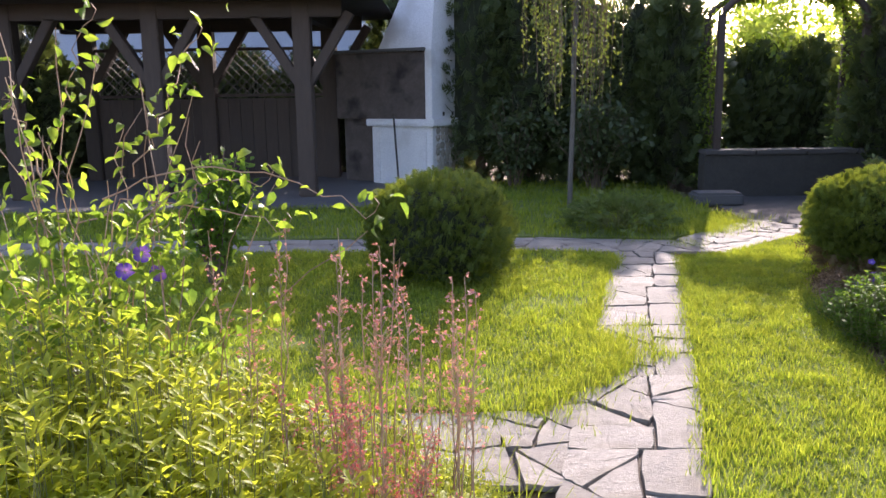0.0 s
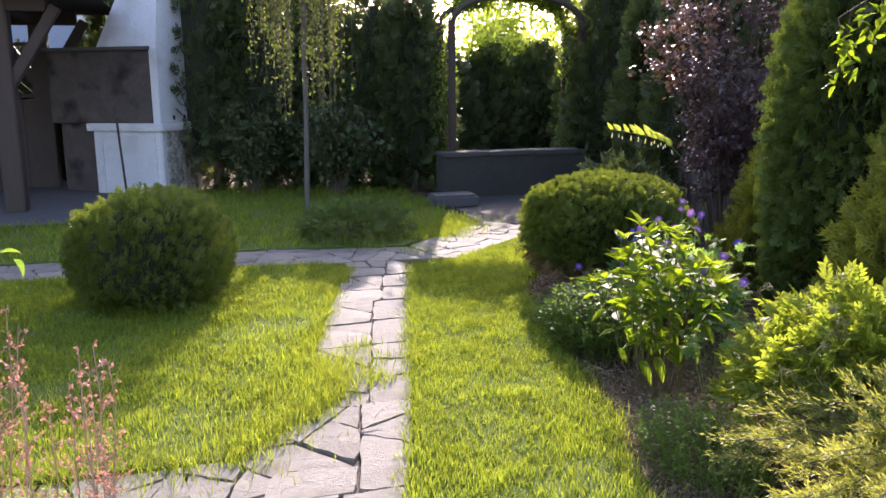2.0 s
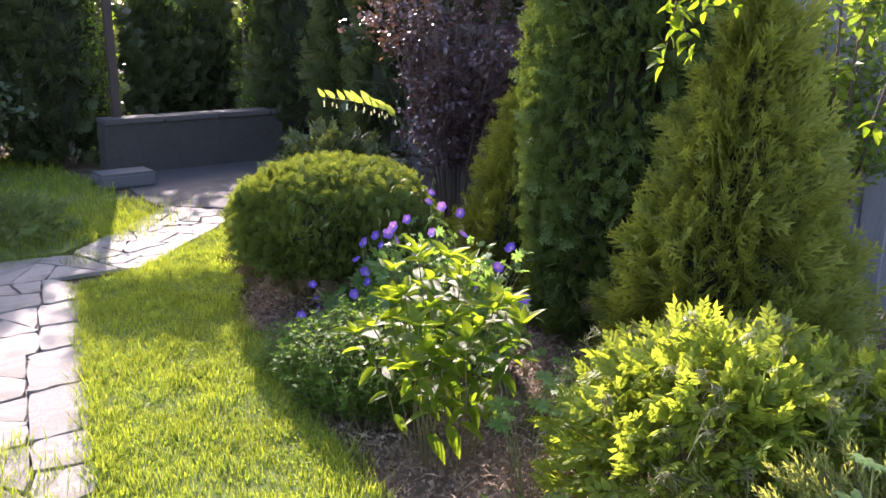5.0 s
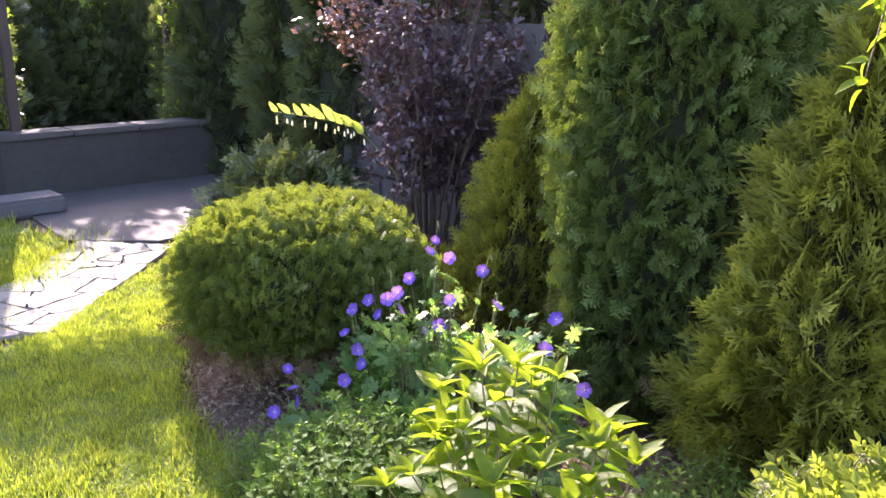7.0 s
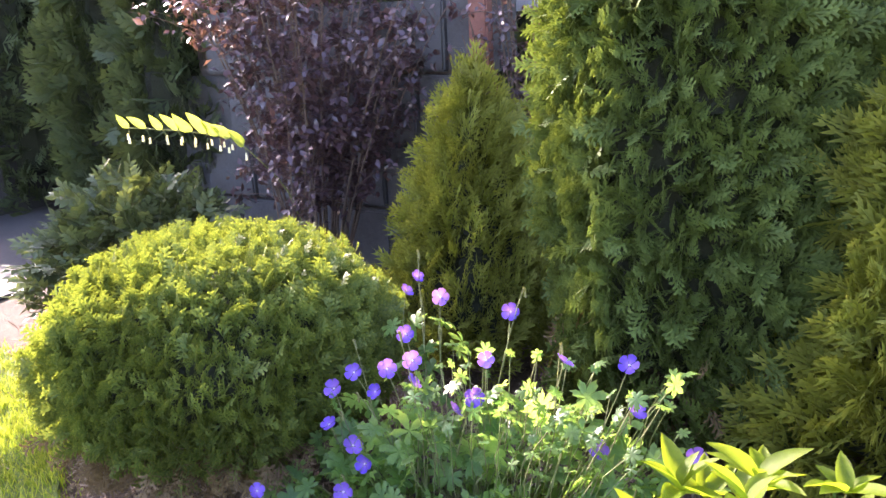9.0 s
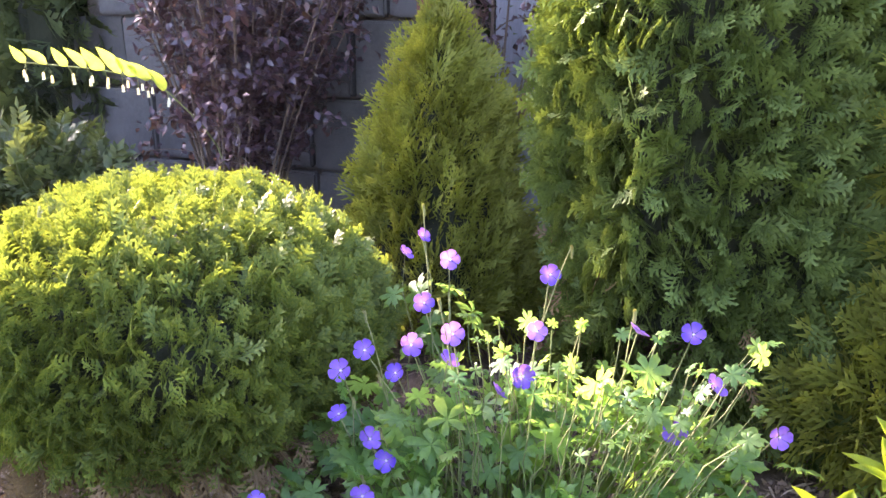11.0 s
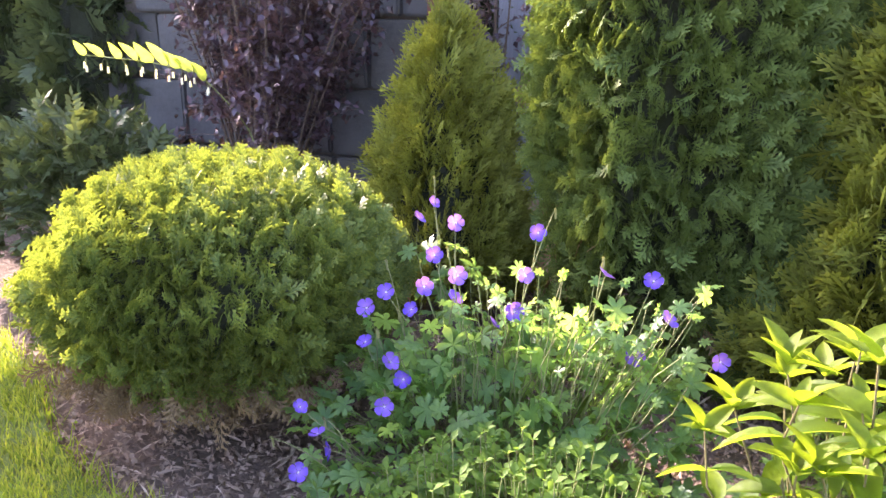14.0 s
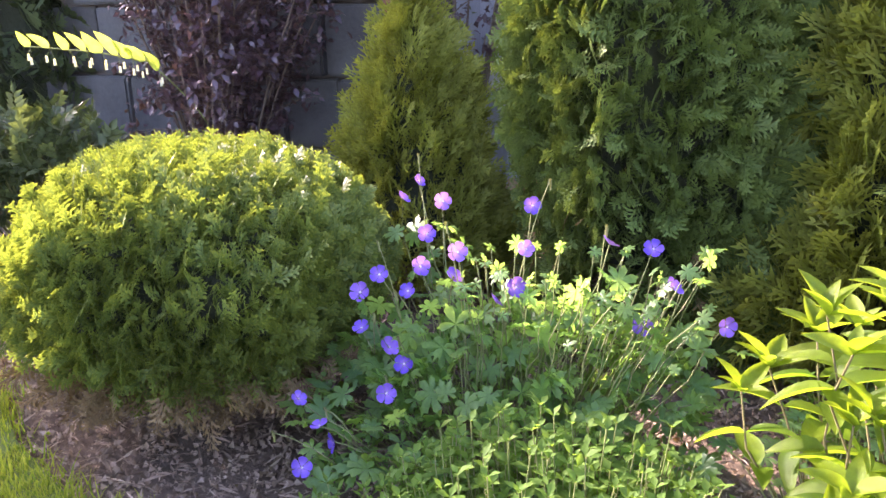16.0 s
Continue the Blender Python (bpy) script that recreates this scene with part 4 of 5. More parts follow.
def solomons_seal():
    """Arching stem with a row of upright leaves and hanging white bells."""
    ob = thing("solomons_seal", (4.75, 6.75, 0), "arching stem with pale green leaves and hanging white bells", "flower")
    a, mid, e = np.array((0.0, 0, 0)), np.array((-0.25, 0.05, 1.02)), np.array((-0.80, 0.52, 1.18))
    s = np.linspace(0, 1, 16)[:, None]
    p = a * (1 - s) ** 2 + 2 * s * (1 - s) * (mid * 1.0) + e * s ** 2
    p[:, 2] = np.interp(s[:, 0], [0, 0.35, 0.6, 0.8, 1], [0, 0.80, 1.07, 1.13, 1.17])
    part("stem", soup("stem", [tube(p, 0.005, 0.003, 5)]), STEM, ob)
    meshes = [leaf_mesh("leaf", leaf(0.40, 0.25, 0.05, 6), t) for t in (0.2, 0.8)]
    bell_pts = np.array([(0, 0, 0), (0, 0, -0.3), (0, 0, -0.8), (0, 0, -1.0)], float)
    bm_ = soup("bell", [tube(bell_pts, 0.16, 0.26, 6)])
    r = np.random.default_rng(81)
    for k in range(9):
        u = 0.56 + 0.054 * k
        q = np.array([np.interp(u, s[:, 0], p[:, c]) for c in range(3)])
        side = 1 if k % 2 else -1
        axis = np.array([[-0.75 + 0.1 * side, 0.35 + 0.2 * side, 0.8 + r.uniform(-0.3, 0.3)]]) + r.normal(0, 0.12, (1, 3))
        R = frames(axis, np.array([[-0.6, -0.8, 0.2 + 0.35 * side]]) + r.normal(0, 0.25, (1, 3)), np.array([0.15 * (1.0 - 0.04 * k) * r.uniform(0.85, 1.15)]))[0]
        lf = part("leaf", meshes[k % 2], SEAL, ob)
        lf.matrix_basis = Matrix.Translation(q) @ Matrix(R.tolist()).to_4x4()
        for j in range(2):
            drop = q + np.array((r.uniform(-0.02, 0.02), r.uniform(-0.02, 0.02), -0.03 - 0.015 * j))
            part("bell_stalk", soup("bell_stalk", [tube(np.array([q, q * 0.5 + drop * 0.5 + (0.004, 0, 0), drop + (0, 0, 0.002)]), 0.0012, 0.001, 3)]), STEM, ob)
            b = part("bell", bm_, BELL, ob, "small white hanging bell")
            b.matrix_basis = Matrix.Translation(drop) @ Matrix.Scale(0.028, 4)


solomons_seal()


def leafy_shrub(name, at, stems_n, spread_r, tall, leaves_n, size, material, label, seed, template=OVAL, stem_mat=BARK, zmin=0.2, category="shrub", thick=0.012, group="", shell=0.5, twigs=0):
    """Open deciduous shrub: bowed stems, twigs and many single leaves along them."""
    ob = thing(name, at, label, category, group)
    r = np.random.default_rng(seed)
    lines = shoots(stems_n, (0, 0, 0), spread_r, tall, seed)
    for p in lines:
        part("stem", soup("stem", [tube(p, thick, thick * 0.25, 5, 0.4)]), stem_mat, ob)
    pieces = []
    for i in range(twigs):
        p = lines[int(r.integers(0, stems_n))]
        s = r.uniform(0.3, 0.95)
        c = np.array([np.interp(s, np.linspace(0, 1, 7), p[:, k]) for k in range(3)])
        e = c + np.array((r.normal(0, 0.2), r.normal(0, 0.2), r.uniform(-0.05, 0.25))) * spread_r
        q = bow(c, e, 0.03, 7)
        lines.append(q)
        pieces.append(tube(q, thick * 0.3, thick * 0.12, 4, 0.4))
    part("twig_growth", soup("twig_growth", pieces), stem_mat, ob)
    A = np.zeros((leaves_n, 3))
    T = np.zeros((leaves_n, 3))
    pick = r.integers(0, len(lines), leaves_n)
    st = r.uniform(0.12, 1.0, leaves_n) ** 0.7
    for i in range(leaves_n):
        p = lines[pick[i]]
        T[i] = [np.interp(st[i], np.linspace(0, 1, 7), p[:, k]) for k in range(3)]
    keep = T[:, 2] > zmin
    T = T[keep] + r.normal(0, size * shell, (keep.sum(), 3))
    n_ = len(T)
    A = r.normal(0, 0.8, (n_, 3)) + (0, 0, 0.1)
    part("leaves", soup("leaves", [spread(template, frames(A, r.normal(0, 0.5, (n_, 3)) + (0, 0, 1), size * r.uniform(0.6, 1.25, n_)), T, r.uniform(0, 1, n_))]), material, ob)
    return ob


leafy_shrub("purple_shrub", (5.12, 7.15, 0), 34, 0.95, 2.85, 10500, 0.055, PURPLE, "tall open shrub with small dark purple leaves before the wall", 91, OVAL, BARK, 0.5, twigs=320, thick=0.010)
leafy_shrub("purple_shrub", (4.55, 6.85, 0), 6, 0.26, 1.5, 420, 0.05, PURPLE, "young purple shoots with reddish leaves beside the white bells", 93, OVAL, BARK, 0.6, twigs=24, thick=0.006)
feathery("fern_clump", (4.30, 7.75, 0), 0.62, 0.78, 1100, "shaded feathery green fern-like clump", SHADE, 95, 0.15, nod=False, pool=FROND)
leafy_shrub("purple_shrub", (5.45, 5.85, 0), 16, 0.45, 2.3, 1500, 0.045, PURPLE, "slender shrub with dark stems and few purple leaves at the fence", 92, OVAL, BARK, 1.0, twigs=90, thick=0.012)
leafy_shrub("overhanging_shrub", (5.28, 3.95, 0), 12, 0.62, 2.5, 2600, 0.075, VINE, "tall loose green shrub against the grey fence", 97, OVAL, BARK, 0.85, twigs=130, thick=0.014)

# the branch that reaches out into the sun
ob = thing("sunlit_branch", (4.6, 3.0, 2.3), "leafy branch of bright green leaves hanging into the sun", "branch")
r_ = np.random.default_rng(99)
pts, tips_ = [], []
main = bow((0, 0, 0), (-1.52, 0.44, -0.43), 0.16, 9)
pts.append(tube(main, 0.009, 0.003, 5))
for k in range(9):
    c = np.array([np.interp(0.72 + 0.035 * k, np.linspace(0, 1, 9), main[:, j]) for j in range(3)])
    e = c + (r_.normal(0, 0.06), r_.normal(0, 0.06), -0.10 - 0.24 * r_.uniform())
    pts.append(tube(bow(c, e, 0.0, 5), 0.003, 0.0015, 4))
    for s in np.linspace(0.25, 1, 6):
        tips_.append(c + (e - c) * s)
T_ = np.repeat(np.array(tips_), 3, 0) + r_.normal(0, 0.014, (len(tips_) * 3, 3))
pts2 = bow((-0.1, -0.02, -0.1), (-1.44, -0.24, -0.86), 0.25, 9)
pts.append(tube(pts2, 0.003, 0.0012, 5))
T_ = np.concatenate([T_, np.repeat(pts2[-1:], 4, 0) + r_.normal(0, 0.015, (4, 3))])
part("twig_growth", soup("twig_growth", pts), BARK, ob)
part("leaves", soup("leaves", [spread(leaf(0.5, 0.2, 0.3, 5), frames(r_.normal(0, 1, (len(T_), 3)) + (0, 0, -0.1), r_.normal(0, 0.4, (len(T_), 3)) + (0, 0, 1), r_.uniform(0.035, 0.068, len(T_))), T_, r_.uniform(0.3, 1, len(T_)))]), FRESH, ob)

# ---- fence and block wall at the right ----
fence = tagged(new("fence"), "weathered blue-grey vertical board fence", "fence", kind="structure")
fence.location = (5.75, 0, 0)
bm = bmesh.new()
box(bm, (0.02, 0.16, 2.0))
bevelled(bm, 0.004, 1)
board_mesh = bpy.data.meshes.new("board")
bm.to_mesh(board_mesh)
bm.free()
for i in range(48):
    o = part("board", board_mesh, BOARD, fence)
    o.location = (0.0225 * (i % 2), -1.2 + 0.15 * i, 1.05)
bm = bmesh.new()
for z in (0.45, 1.65):
    box(bm, (0.04, 7.6, 0.07), Matrix.Translation((0.056, 2.5, z)))
part("rail", bm, BOARD, fence)
bm = bmesh.new()
box(bm, (0.12, 0.12, 2.1), Matrix.Translation((-0.03, 6.22, 1.0)))
bevelled(bm, 0.01)
tagged(part("fence_post", bm, RUST), "red-brown painted square fence post", "post").location = (5.62, 0, 0)

wall = tagged(new("wall_block"), "grey concrete block wall behind the purple shrub", "wall", kind="structure")
wall.location = (5.7, 6.35, 0)
bm = bmesh.new()
box(bm, (0.16, 2.3, 1.7), Matrix.Translation((0.04, 1.1, 0.85)))
part("mortar", bm, JOINT, wall)
r_ = random.Random(5)
block_meshes = []
for L in (0.38, 0.55, 0.8, 1.05):
    bm = bmesh.new()
    box(bm, (0.2, L - 0.018, 0.41))
    bevelled(bm, 0.014, 2)
    me = bpy.data.meshes.new("block")
    bm.to_mesh(me)
    bm.free()
    block_meshes.append((L, me))
for row in range(4):
    yy = -r_.uniform(0, 0.3)
    while yy < 2.0:
        L, me = r_.choice(block_meshes)
        o = part("block", me, BLOCK, wall)
        o.location = (r_.uniform(-0.03, 0.02), yy + L / 2, 0.21 + 0.43 * row)
        o.rotation_euler = (r_.uniform(-0.02, 0.02), 0, r_.uniform(-0.03, 0.03))
        yy += L

# ---- the far end: low wall, arbor, hedge ----
bm = bmesh.new()
box(bm, (3.4, 0.3, 0.58), Matrix.Translation((0, 0, 0.29)))
bevelled(bm, 0.01)
lw = tagged(part("wall_low", bm, DARKWALL), "low dark garden wall with a paler stone cap", "wall", kind="structure")
lw.location = (5.2, 11.6, 0)
for i in range(5):
    bm = bmesh.new()
    box(bm, (0.67, 0.38, 0.06))
    bevelled(bm, 0.012)
    part("cap_stone", bm, DARKPAVE, lw).location = (-1.36 + 0.68 * i, 0, 0.612)
sheet("pavement_far", [(3.35, 9.5), (3.9, 9.0), (6.3, 9.2), (6.8, 11.45), (3.5, 11.45)], 0.014, DARKPAVE, "dark paved square before the low wall", "pavement", 0.02)
bm = bmesh.new()
box(bm, (0.6, 0.4, 0.17), Matrix.Translation((0, 0, 0.085)))
bevelled(bm, 0.03, 2)
tagged(part("stone_slab", bm, PAVING), "pale stone block lying on the shaded lawn", "stone").location = (3.45, 10.75, 0)


def arbor(at, width, tall):
    """Timber garden arch with climbers on its posts and crown."""
    ob = thing("garden_arch", at, "dark timber garden arch overgrown with climbers", "arch")
    for sx in (-1, 1):
        for y in (-0.3, 0.3):
            bm = bmesh.new()
            box(bm, (0.09, 0.09, tall - 0.35), Matrix.Translation((sx * width / 2, y, (tall - 0.35) / 2)))
            bevelled(bm, 0.01)
            part("post", bm, TIMBER, ob)
    for y in (-0.3, 0.3):
        a = np.linspace(0, np.pi, 13)
        p = np.stack([np.cos(a) * width / 2, np.full(13, y), tall - 0.38 + np.sin(a) * 0.40], 1)
        part("arch_rib", soup("arch_rib", [tube(p, 0.045, 0.045, 6)]), TIMBER, ob)
    return ob


arbor((4.70, 12.0, 0), 1.95, 2.78)


def climber(at, points, leaves_n, size, seed, label, material=VINE, wide=0.16, bare=0.0):
    """Climbing plant along a line of points."""
    ob = thing("climbing_plant", at, label, "climber", "climbers on the arch")
    r = np.random.default_rng(seed)
    P = np.asarray(points, float)
    part("stem", soup("stem", [tube(P, 0.012, 0.006, 5)]), BARK, ob)
    u = r.uniform(bare, 1, leaves_n)
    T = np.stack([np.interp(u, np.linspace(0, 1, len(P)), P[:, k]) for k in range(3)], 1) + r.normal(0, wide, (leaves_n, 3))
    T[:, 2] = np.maximum(T[:, 2], 0.1)
    part("leaves", soup("leaves", [spread(OVAL, frames(r.normal(0, 1, (leaves_n, 3)), r.normal(0, 0.5, (leaves_n, 3)) + (0, 0, 1), size * r.uniform(0.6, 1.2, leaves_n)), T, r.uniform(0, 1, leaves_n))]), material, ob)


climber((3.72, 12.0, 0), [(0, 0, 0), (0.03, 0, 0.8), (-0.04, 0.02, 1.6), (0.05, 0, 2.3), (0.4, 0, 2.85), (0.9, 0, 2.95)], 1400, 0.07, 101, "climber with small green leaves on the arch post", wide=0.08)
climber((5.68, 12.0, 0), [(0, 0, 0), (-0.03, 0, 0.8), (0.04, 0.02, 1.6), (-0.05, 0, 2.3), (-0.4, 0, 2.85), (-0.9, 0, 2.95)], 1700, 0.07, 102, "climber with small green leaves on the arch post", wide=0.11)
climber((3.76, 12.1, 0), [(0, 0, 0), (0, 0.1, 1.5), (0.1, 0.1, 2.7), (0.5, 0, 2.9), (1.0, 0, 3.0), (1.5, 0, 2.93), (1.9, 0, 2.75)], 3600, 0.10, 104, "thick climber growth over the crown of the arch", wide=0.13, bare=0.38)
leafy_shrub("background_shrub", (6.2, 15.9, 0), 34, 1.9, 3.3, 12500, 0.15, SUNLEAF, "large light green shrub behind the arch, sunlight painted into its leaf colour", 103, SMALL, BARK, 1.3, twigs=160, group="background shrubs", shell=0.9)


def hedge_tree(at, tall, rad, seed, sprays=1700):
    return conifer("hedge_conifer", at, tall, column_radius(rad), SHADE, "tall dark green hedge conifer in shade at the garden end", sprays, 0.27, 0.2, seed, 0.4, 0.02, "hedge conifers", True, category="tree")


for i, (x, y, h, rad) in enumerate(((0.55, 13.9, 5.2, 0.8), (1.3, 13.6, 4.9, 0.7), (2.05, 13.6, 3.4, 0.68), (2.95, 13.3, 3.1, 0.68), (3.4, 12.7, 3.1, 0.5), (6.25, 11.7, 3.5, 0.66), (6.05, 9.9, 3.7, 0.52), (6.75, 10.7, 3.4, 0.6), (7.3, 11.6, 3.3, 0.7), (6.7, 12.8, 3.3, 0.8), (4.5, 14.9, 2.1, 0.75), (5.4, 15.0, 2.15, 0.8), (6.3, 14.9, 2.2, 0.8), (7.2, 14.8, 2.4, 0.8), (-0.4, 15.4, 5.3, 0.9), (-1.5, 16.4, 2.35, 0.85), (-2.7, 16.7, 2.2, 0.9), (-3.9, 16.7, 2.25, 0.9), (-5.1, 16.6, 2.2, 0.9), (-6.3, 16.3, 2.4, 0.9), (-7.5, 15.0, 3.0, 0.95), (-8.2, 13.4, 3.2, 1.0), (-8.4, 11.5, 3.2, 1.0), (5.95, 8.95, 3.3, 0.55), (6.5, 9.2, 3.2, 0.6), (6.5, 8.1, 3.1, 0.6), (6.55, 7.2, 3.2, 0.6), (6.5, 6.3, 3.1, 0.6))):
    hedge_tree((x, y, 0), h, rad, 200 + i)
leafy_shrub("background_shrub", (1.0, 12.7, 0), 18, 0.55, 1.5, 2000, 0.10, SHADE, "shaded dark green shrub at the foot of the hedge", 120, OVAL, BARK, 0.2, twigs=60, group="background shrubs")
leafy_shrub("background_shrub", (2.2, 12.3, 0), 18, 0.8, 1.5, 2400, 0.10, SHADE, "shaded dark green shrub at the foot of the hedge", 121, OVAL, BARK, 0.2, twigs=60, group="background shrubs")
leafy_shrub("background_shrub", (-1.8, 6.4, 0), 16, 0.36, 1.2, 1900, 0.07, MINT, "dark green bushy shrub on the lawn", 122, OVAL, BARK, 0.1, twigs=60, group="background shrubs")


def weeping_tree(at):
    """Grafted weeping tree: one straight stem and a curtain of hanging twigs."""
    ob = thing("weeping_tree", at, "small grafted weeping tree with a pale stem and hanging twigs", "tree")
    r = np.random.default_rng(131)
    part("trunk", soup("trunk", [tube(bow((0, 0, -0.02), (0.03, 0, 2.7), 0, 7, 0.012), 0.033, 0.024, 8)]), PALEBARK, ob)
    pieces, T = [], []
    for i in range(80):
        a, L = r.uniform(0, 2 * np.pi), r.uniform(0.15, 0.62)
        c = np.array((0.03, 0, 2.68))
        k = c + (math.cos(a) * L, math.sin(a) * L, r.uniform(0.05, 0.3))
        low = r.uniform(1.15, 2.2)
        p = np.array([c, c + (k - c) * 0.5 + (0, 0, 0.1), k, k + (math.cos(a) * 0.05, math.sin(a) * 0.05, -0.3), (k[0] * 1.05, k[1] * 1.05, low)])
        pieces.append(tube(p, 0.008, 0.002, 4))
        for u in r.uniform(0.35, 1, 50):
            T.append([np.interp(u, np.linspace(0, 1, 5), p[:, j]) for j in range(3)])
    T = np.array(T) + r.normal(0, 0.02, (len(T), 3))
    n_ = len(T)
    part("twig_growth", soup("twig_growth", pieces), BARK, ob)
    part("leaves", soup("leaves", [spread(SMALL, frames(r.normal(0, 0.5, (n_, 3)) + (0, 0, -0.8), r.normal(0, 1, (n_, 3)), r.uniform(0.03, 0.06, n_)), T, r.uniform(0, 1, n_))]), BIRCH, ob)


weeping_tree((1.50, 10.2, 0))
feathery("groundcover_shrub", (1.82, 8.82, 0), 0.62, 0.36, 700, "low dark green spreading shrub in the shade", THUJA, 142, 0.12, nod=False)
herb_patch("dry_stalk_plant", (1.94, 8.75, 0), 0.16, 0.16, 0.5, 16, "sparse upright plant of pale stalks beside the path", STEM, 0.05, NARROW, 141, 5)

# ---- barbecue and gazebo ----


def prism(bm, low, high, z0, z1, m):
    """A tapered block: low and high are (x0, x1, y0, y1)."""
    vs = []
    for (x0, x1, y0, y1), z in ((low, z0), (high, z1)):
        vs.append([bm.verts.new(m @ Vector(c)) for c in ((x0, y0, z), (x1, y0, z), (x1, y1, z), (x0, y1, z))])
    a, b = vs
    bm.faces.new(a[::-1])
    bm.faces.new(b)
    for i in range(4):
        bm.faces.new((a[i], a[(i + 1) % 4], b[(i + 1) % 4], b[i]))


def barbecue(at, turn):
    ob = thing("barbecue_fireplace", at, "white plastered outdoor fireplace with tapered chimney and stone side", "fireplace")
    ob.rotation_euler[2] = radians(turn)
    I = Matrix()
    W, D = 1.12, 1.0
    bm = bmesh.new()
    prism(bm, (-W, 0, 0, D), (-W, 0, 0, D), 0, 0.95, I)
    part("base", bevelled(bm, 0.015), PLASTER, ob)
    bm = bmesh.new()
    prism(bm, (-W - 0.06, 0.07, -0.07, D + 0.05), (-W - 0.06, 0.07, -0.07, D + 0.05), 0.95, 1.06, I)
    part("ledge", bevelled(bm, 0.012), PLASTER, ob)
    bm = bmesh.new()
    prism(bm, (-W - 0.7, -0.12, 0.02, D), (-W - 0.7, -0.12, 0.02, D), 1.06, 2.08, I)
    prism(bm, (-W - 0.66, -W - 0.02, 0.16, D), (-W - 0.66, -W - 0.02, 0.16, D), 0, 1.06, I)
    part("firebox", bevelled(bm, 0.012), SOOTDARK, ob, "soot-dark concrete firebox")
    bm = bmesh.new()
    prism(bm, (-0.12, 0, 0.0, D), (-0.12, 0, 0.0, D), 1.06, 2.08, I)
    part("side_wall", bevelled(bm, 0.008), PLASTER, ob)
    bm = bmesh.new()
    prism(bm, (-W - 0.72, -0.1, -0.05, D), (-W - 0.72, -0.1, -0.05, D), 2.08, 2.13, I)
    part("mantel_shelf", bevelled(bm, 0.01), PAVING, ob)
    bm = bmesh.new()
    prism(bm, (-W + 0.14, 0, 0, D), (-W + 0.62, -0.07, 0.3, D - 0.28), 2.08, 3.3, I)
    prism(bm, (-W + 0.62, -0.07, 0.3, D - 0.28), (-W + 0.62, -0.07, 0.3, D - 0.28), 3.3, 4.3, I)
    part("chimney", bm, PLASTER, ob)
    r = random.Random(3)
    bm_s = []
    for k in range(4):
        bm = bmesh.new()
        bmesh.ops.create_icosphere(bm, subdivisions=1, radius=0.07)
        for v in bm.verts:
            v.co *= r.uniform(0.8, 1.15)
            v.co.x *= 0.35
        me = bpy.data.meshes.new("side_stone")
        bm.to_mesh(me)
        bm.free()
        bm_s.append(me)
    for i in range(6):
        for j in range(8):
            o = part("side_stone", bm_s[r.randrange(4)], RUBBLE, ob)
            o.location = (0.01, 0.16 + 0.13 * i + r.uniform(-0.02, 0.02), 0.10 + 0.11 * j + r.uniform(-0.02, 0.02))
            o.rotation_euler = (r.uniform(0, 6.28), 0, 0)
    for y in (0.34, 0.62):
        bm = bmesh.new()
        box(bm, (0.012, 0.045, 0.06), Matrix.Translation((0.004, y, 1.13)))
        part("vent_hole", bm, STEEL, ob, "small dark vent hole")
    # sunk panel in the plastered front
    for x0, x1, z0, z1 in ((-W + 0.1, -W + 0.15, 0.1, 0.84), (-0.15, -0.1, 0.1, 0.84), (-W + 0.1, -0.1, 0.84, 0.89), (-W + 0.1, -0.1, 0.05, 0.1)):
        bm = bmesh.new()
        prism(bm, (x0, x1, -0.018, 0.01), (x0, x1, -0.018, 0.01), z0, z1, I)
        part("panel_moulding", bm, PLASTER, ob)
    return ob


barbecue((-0.22, 12.9, 0), -30)
bm = bmesh.new()
beam(bm, (0, 0, 0), (-0.06, 0, 1.1), 0.03, 0.03)
tagged(part("fire_poker", bm, STEEL), "black iron poker leaning on the fireplace", "poker").location = (-0.74, 12.86, 0)

sheet("patio", [(-7.5, 10.4), (-0.9, 10.6), (0.1, 13.4), (-0.4, 15.2), (-7.5, 15.2)], 0.05, PAVING, "grey paved patio under the gazebo", "patio", 0.08)


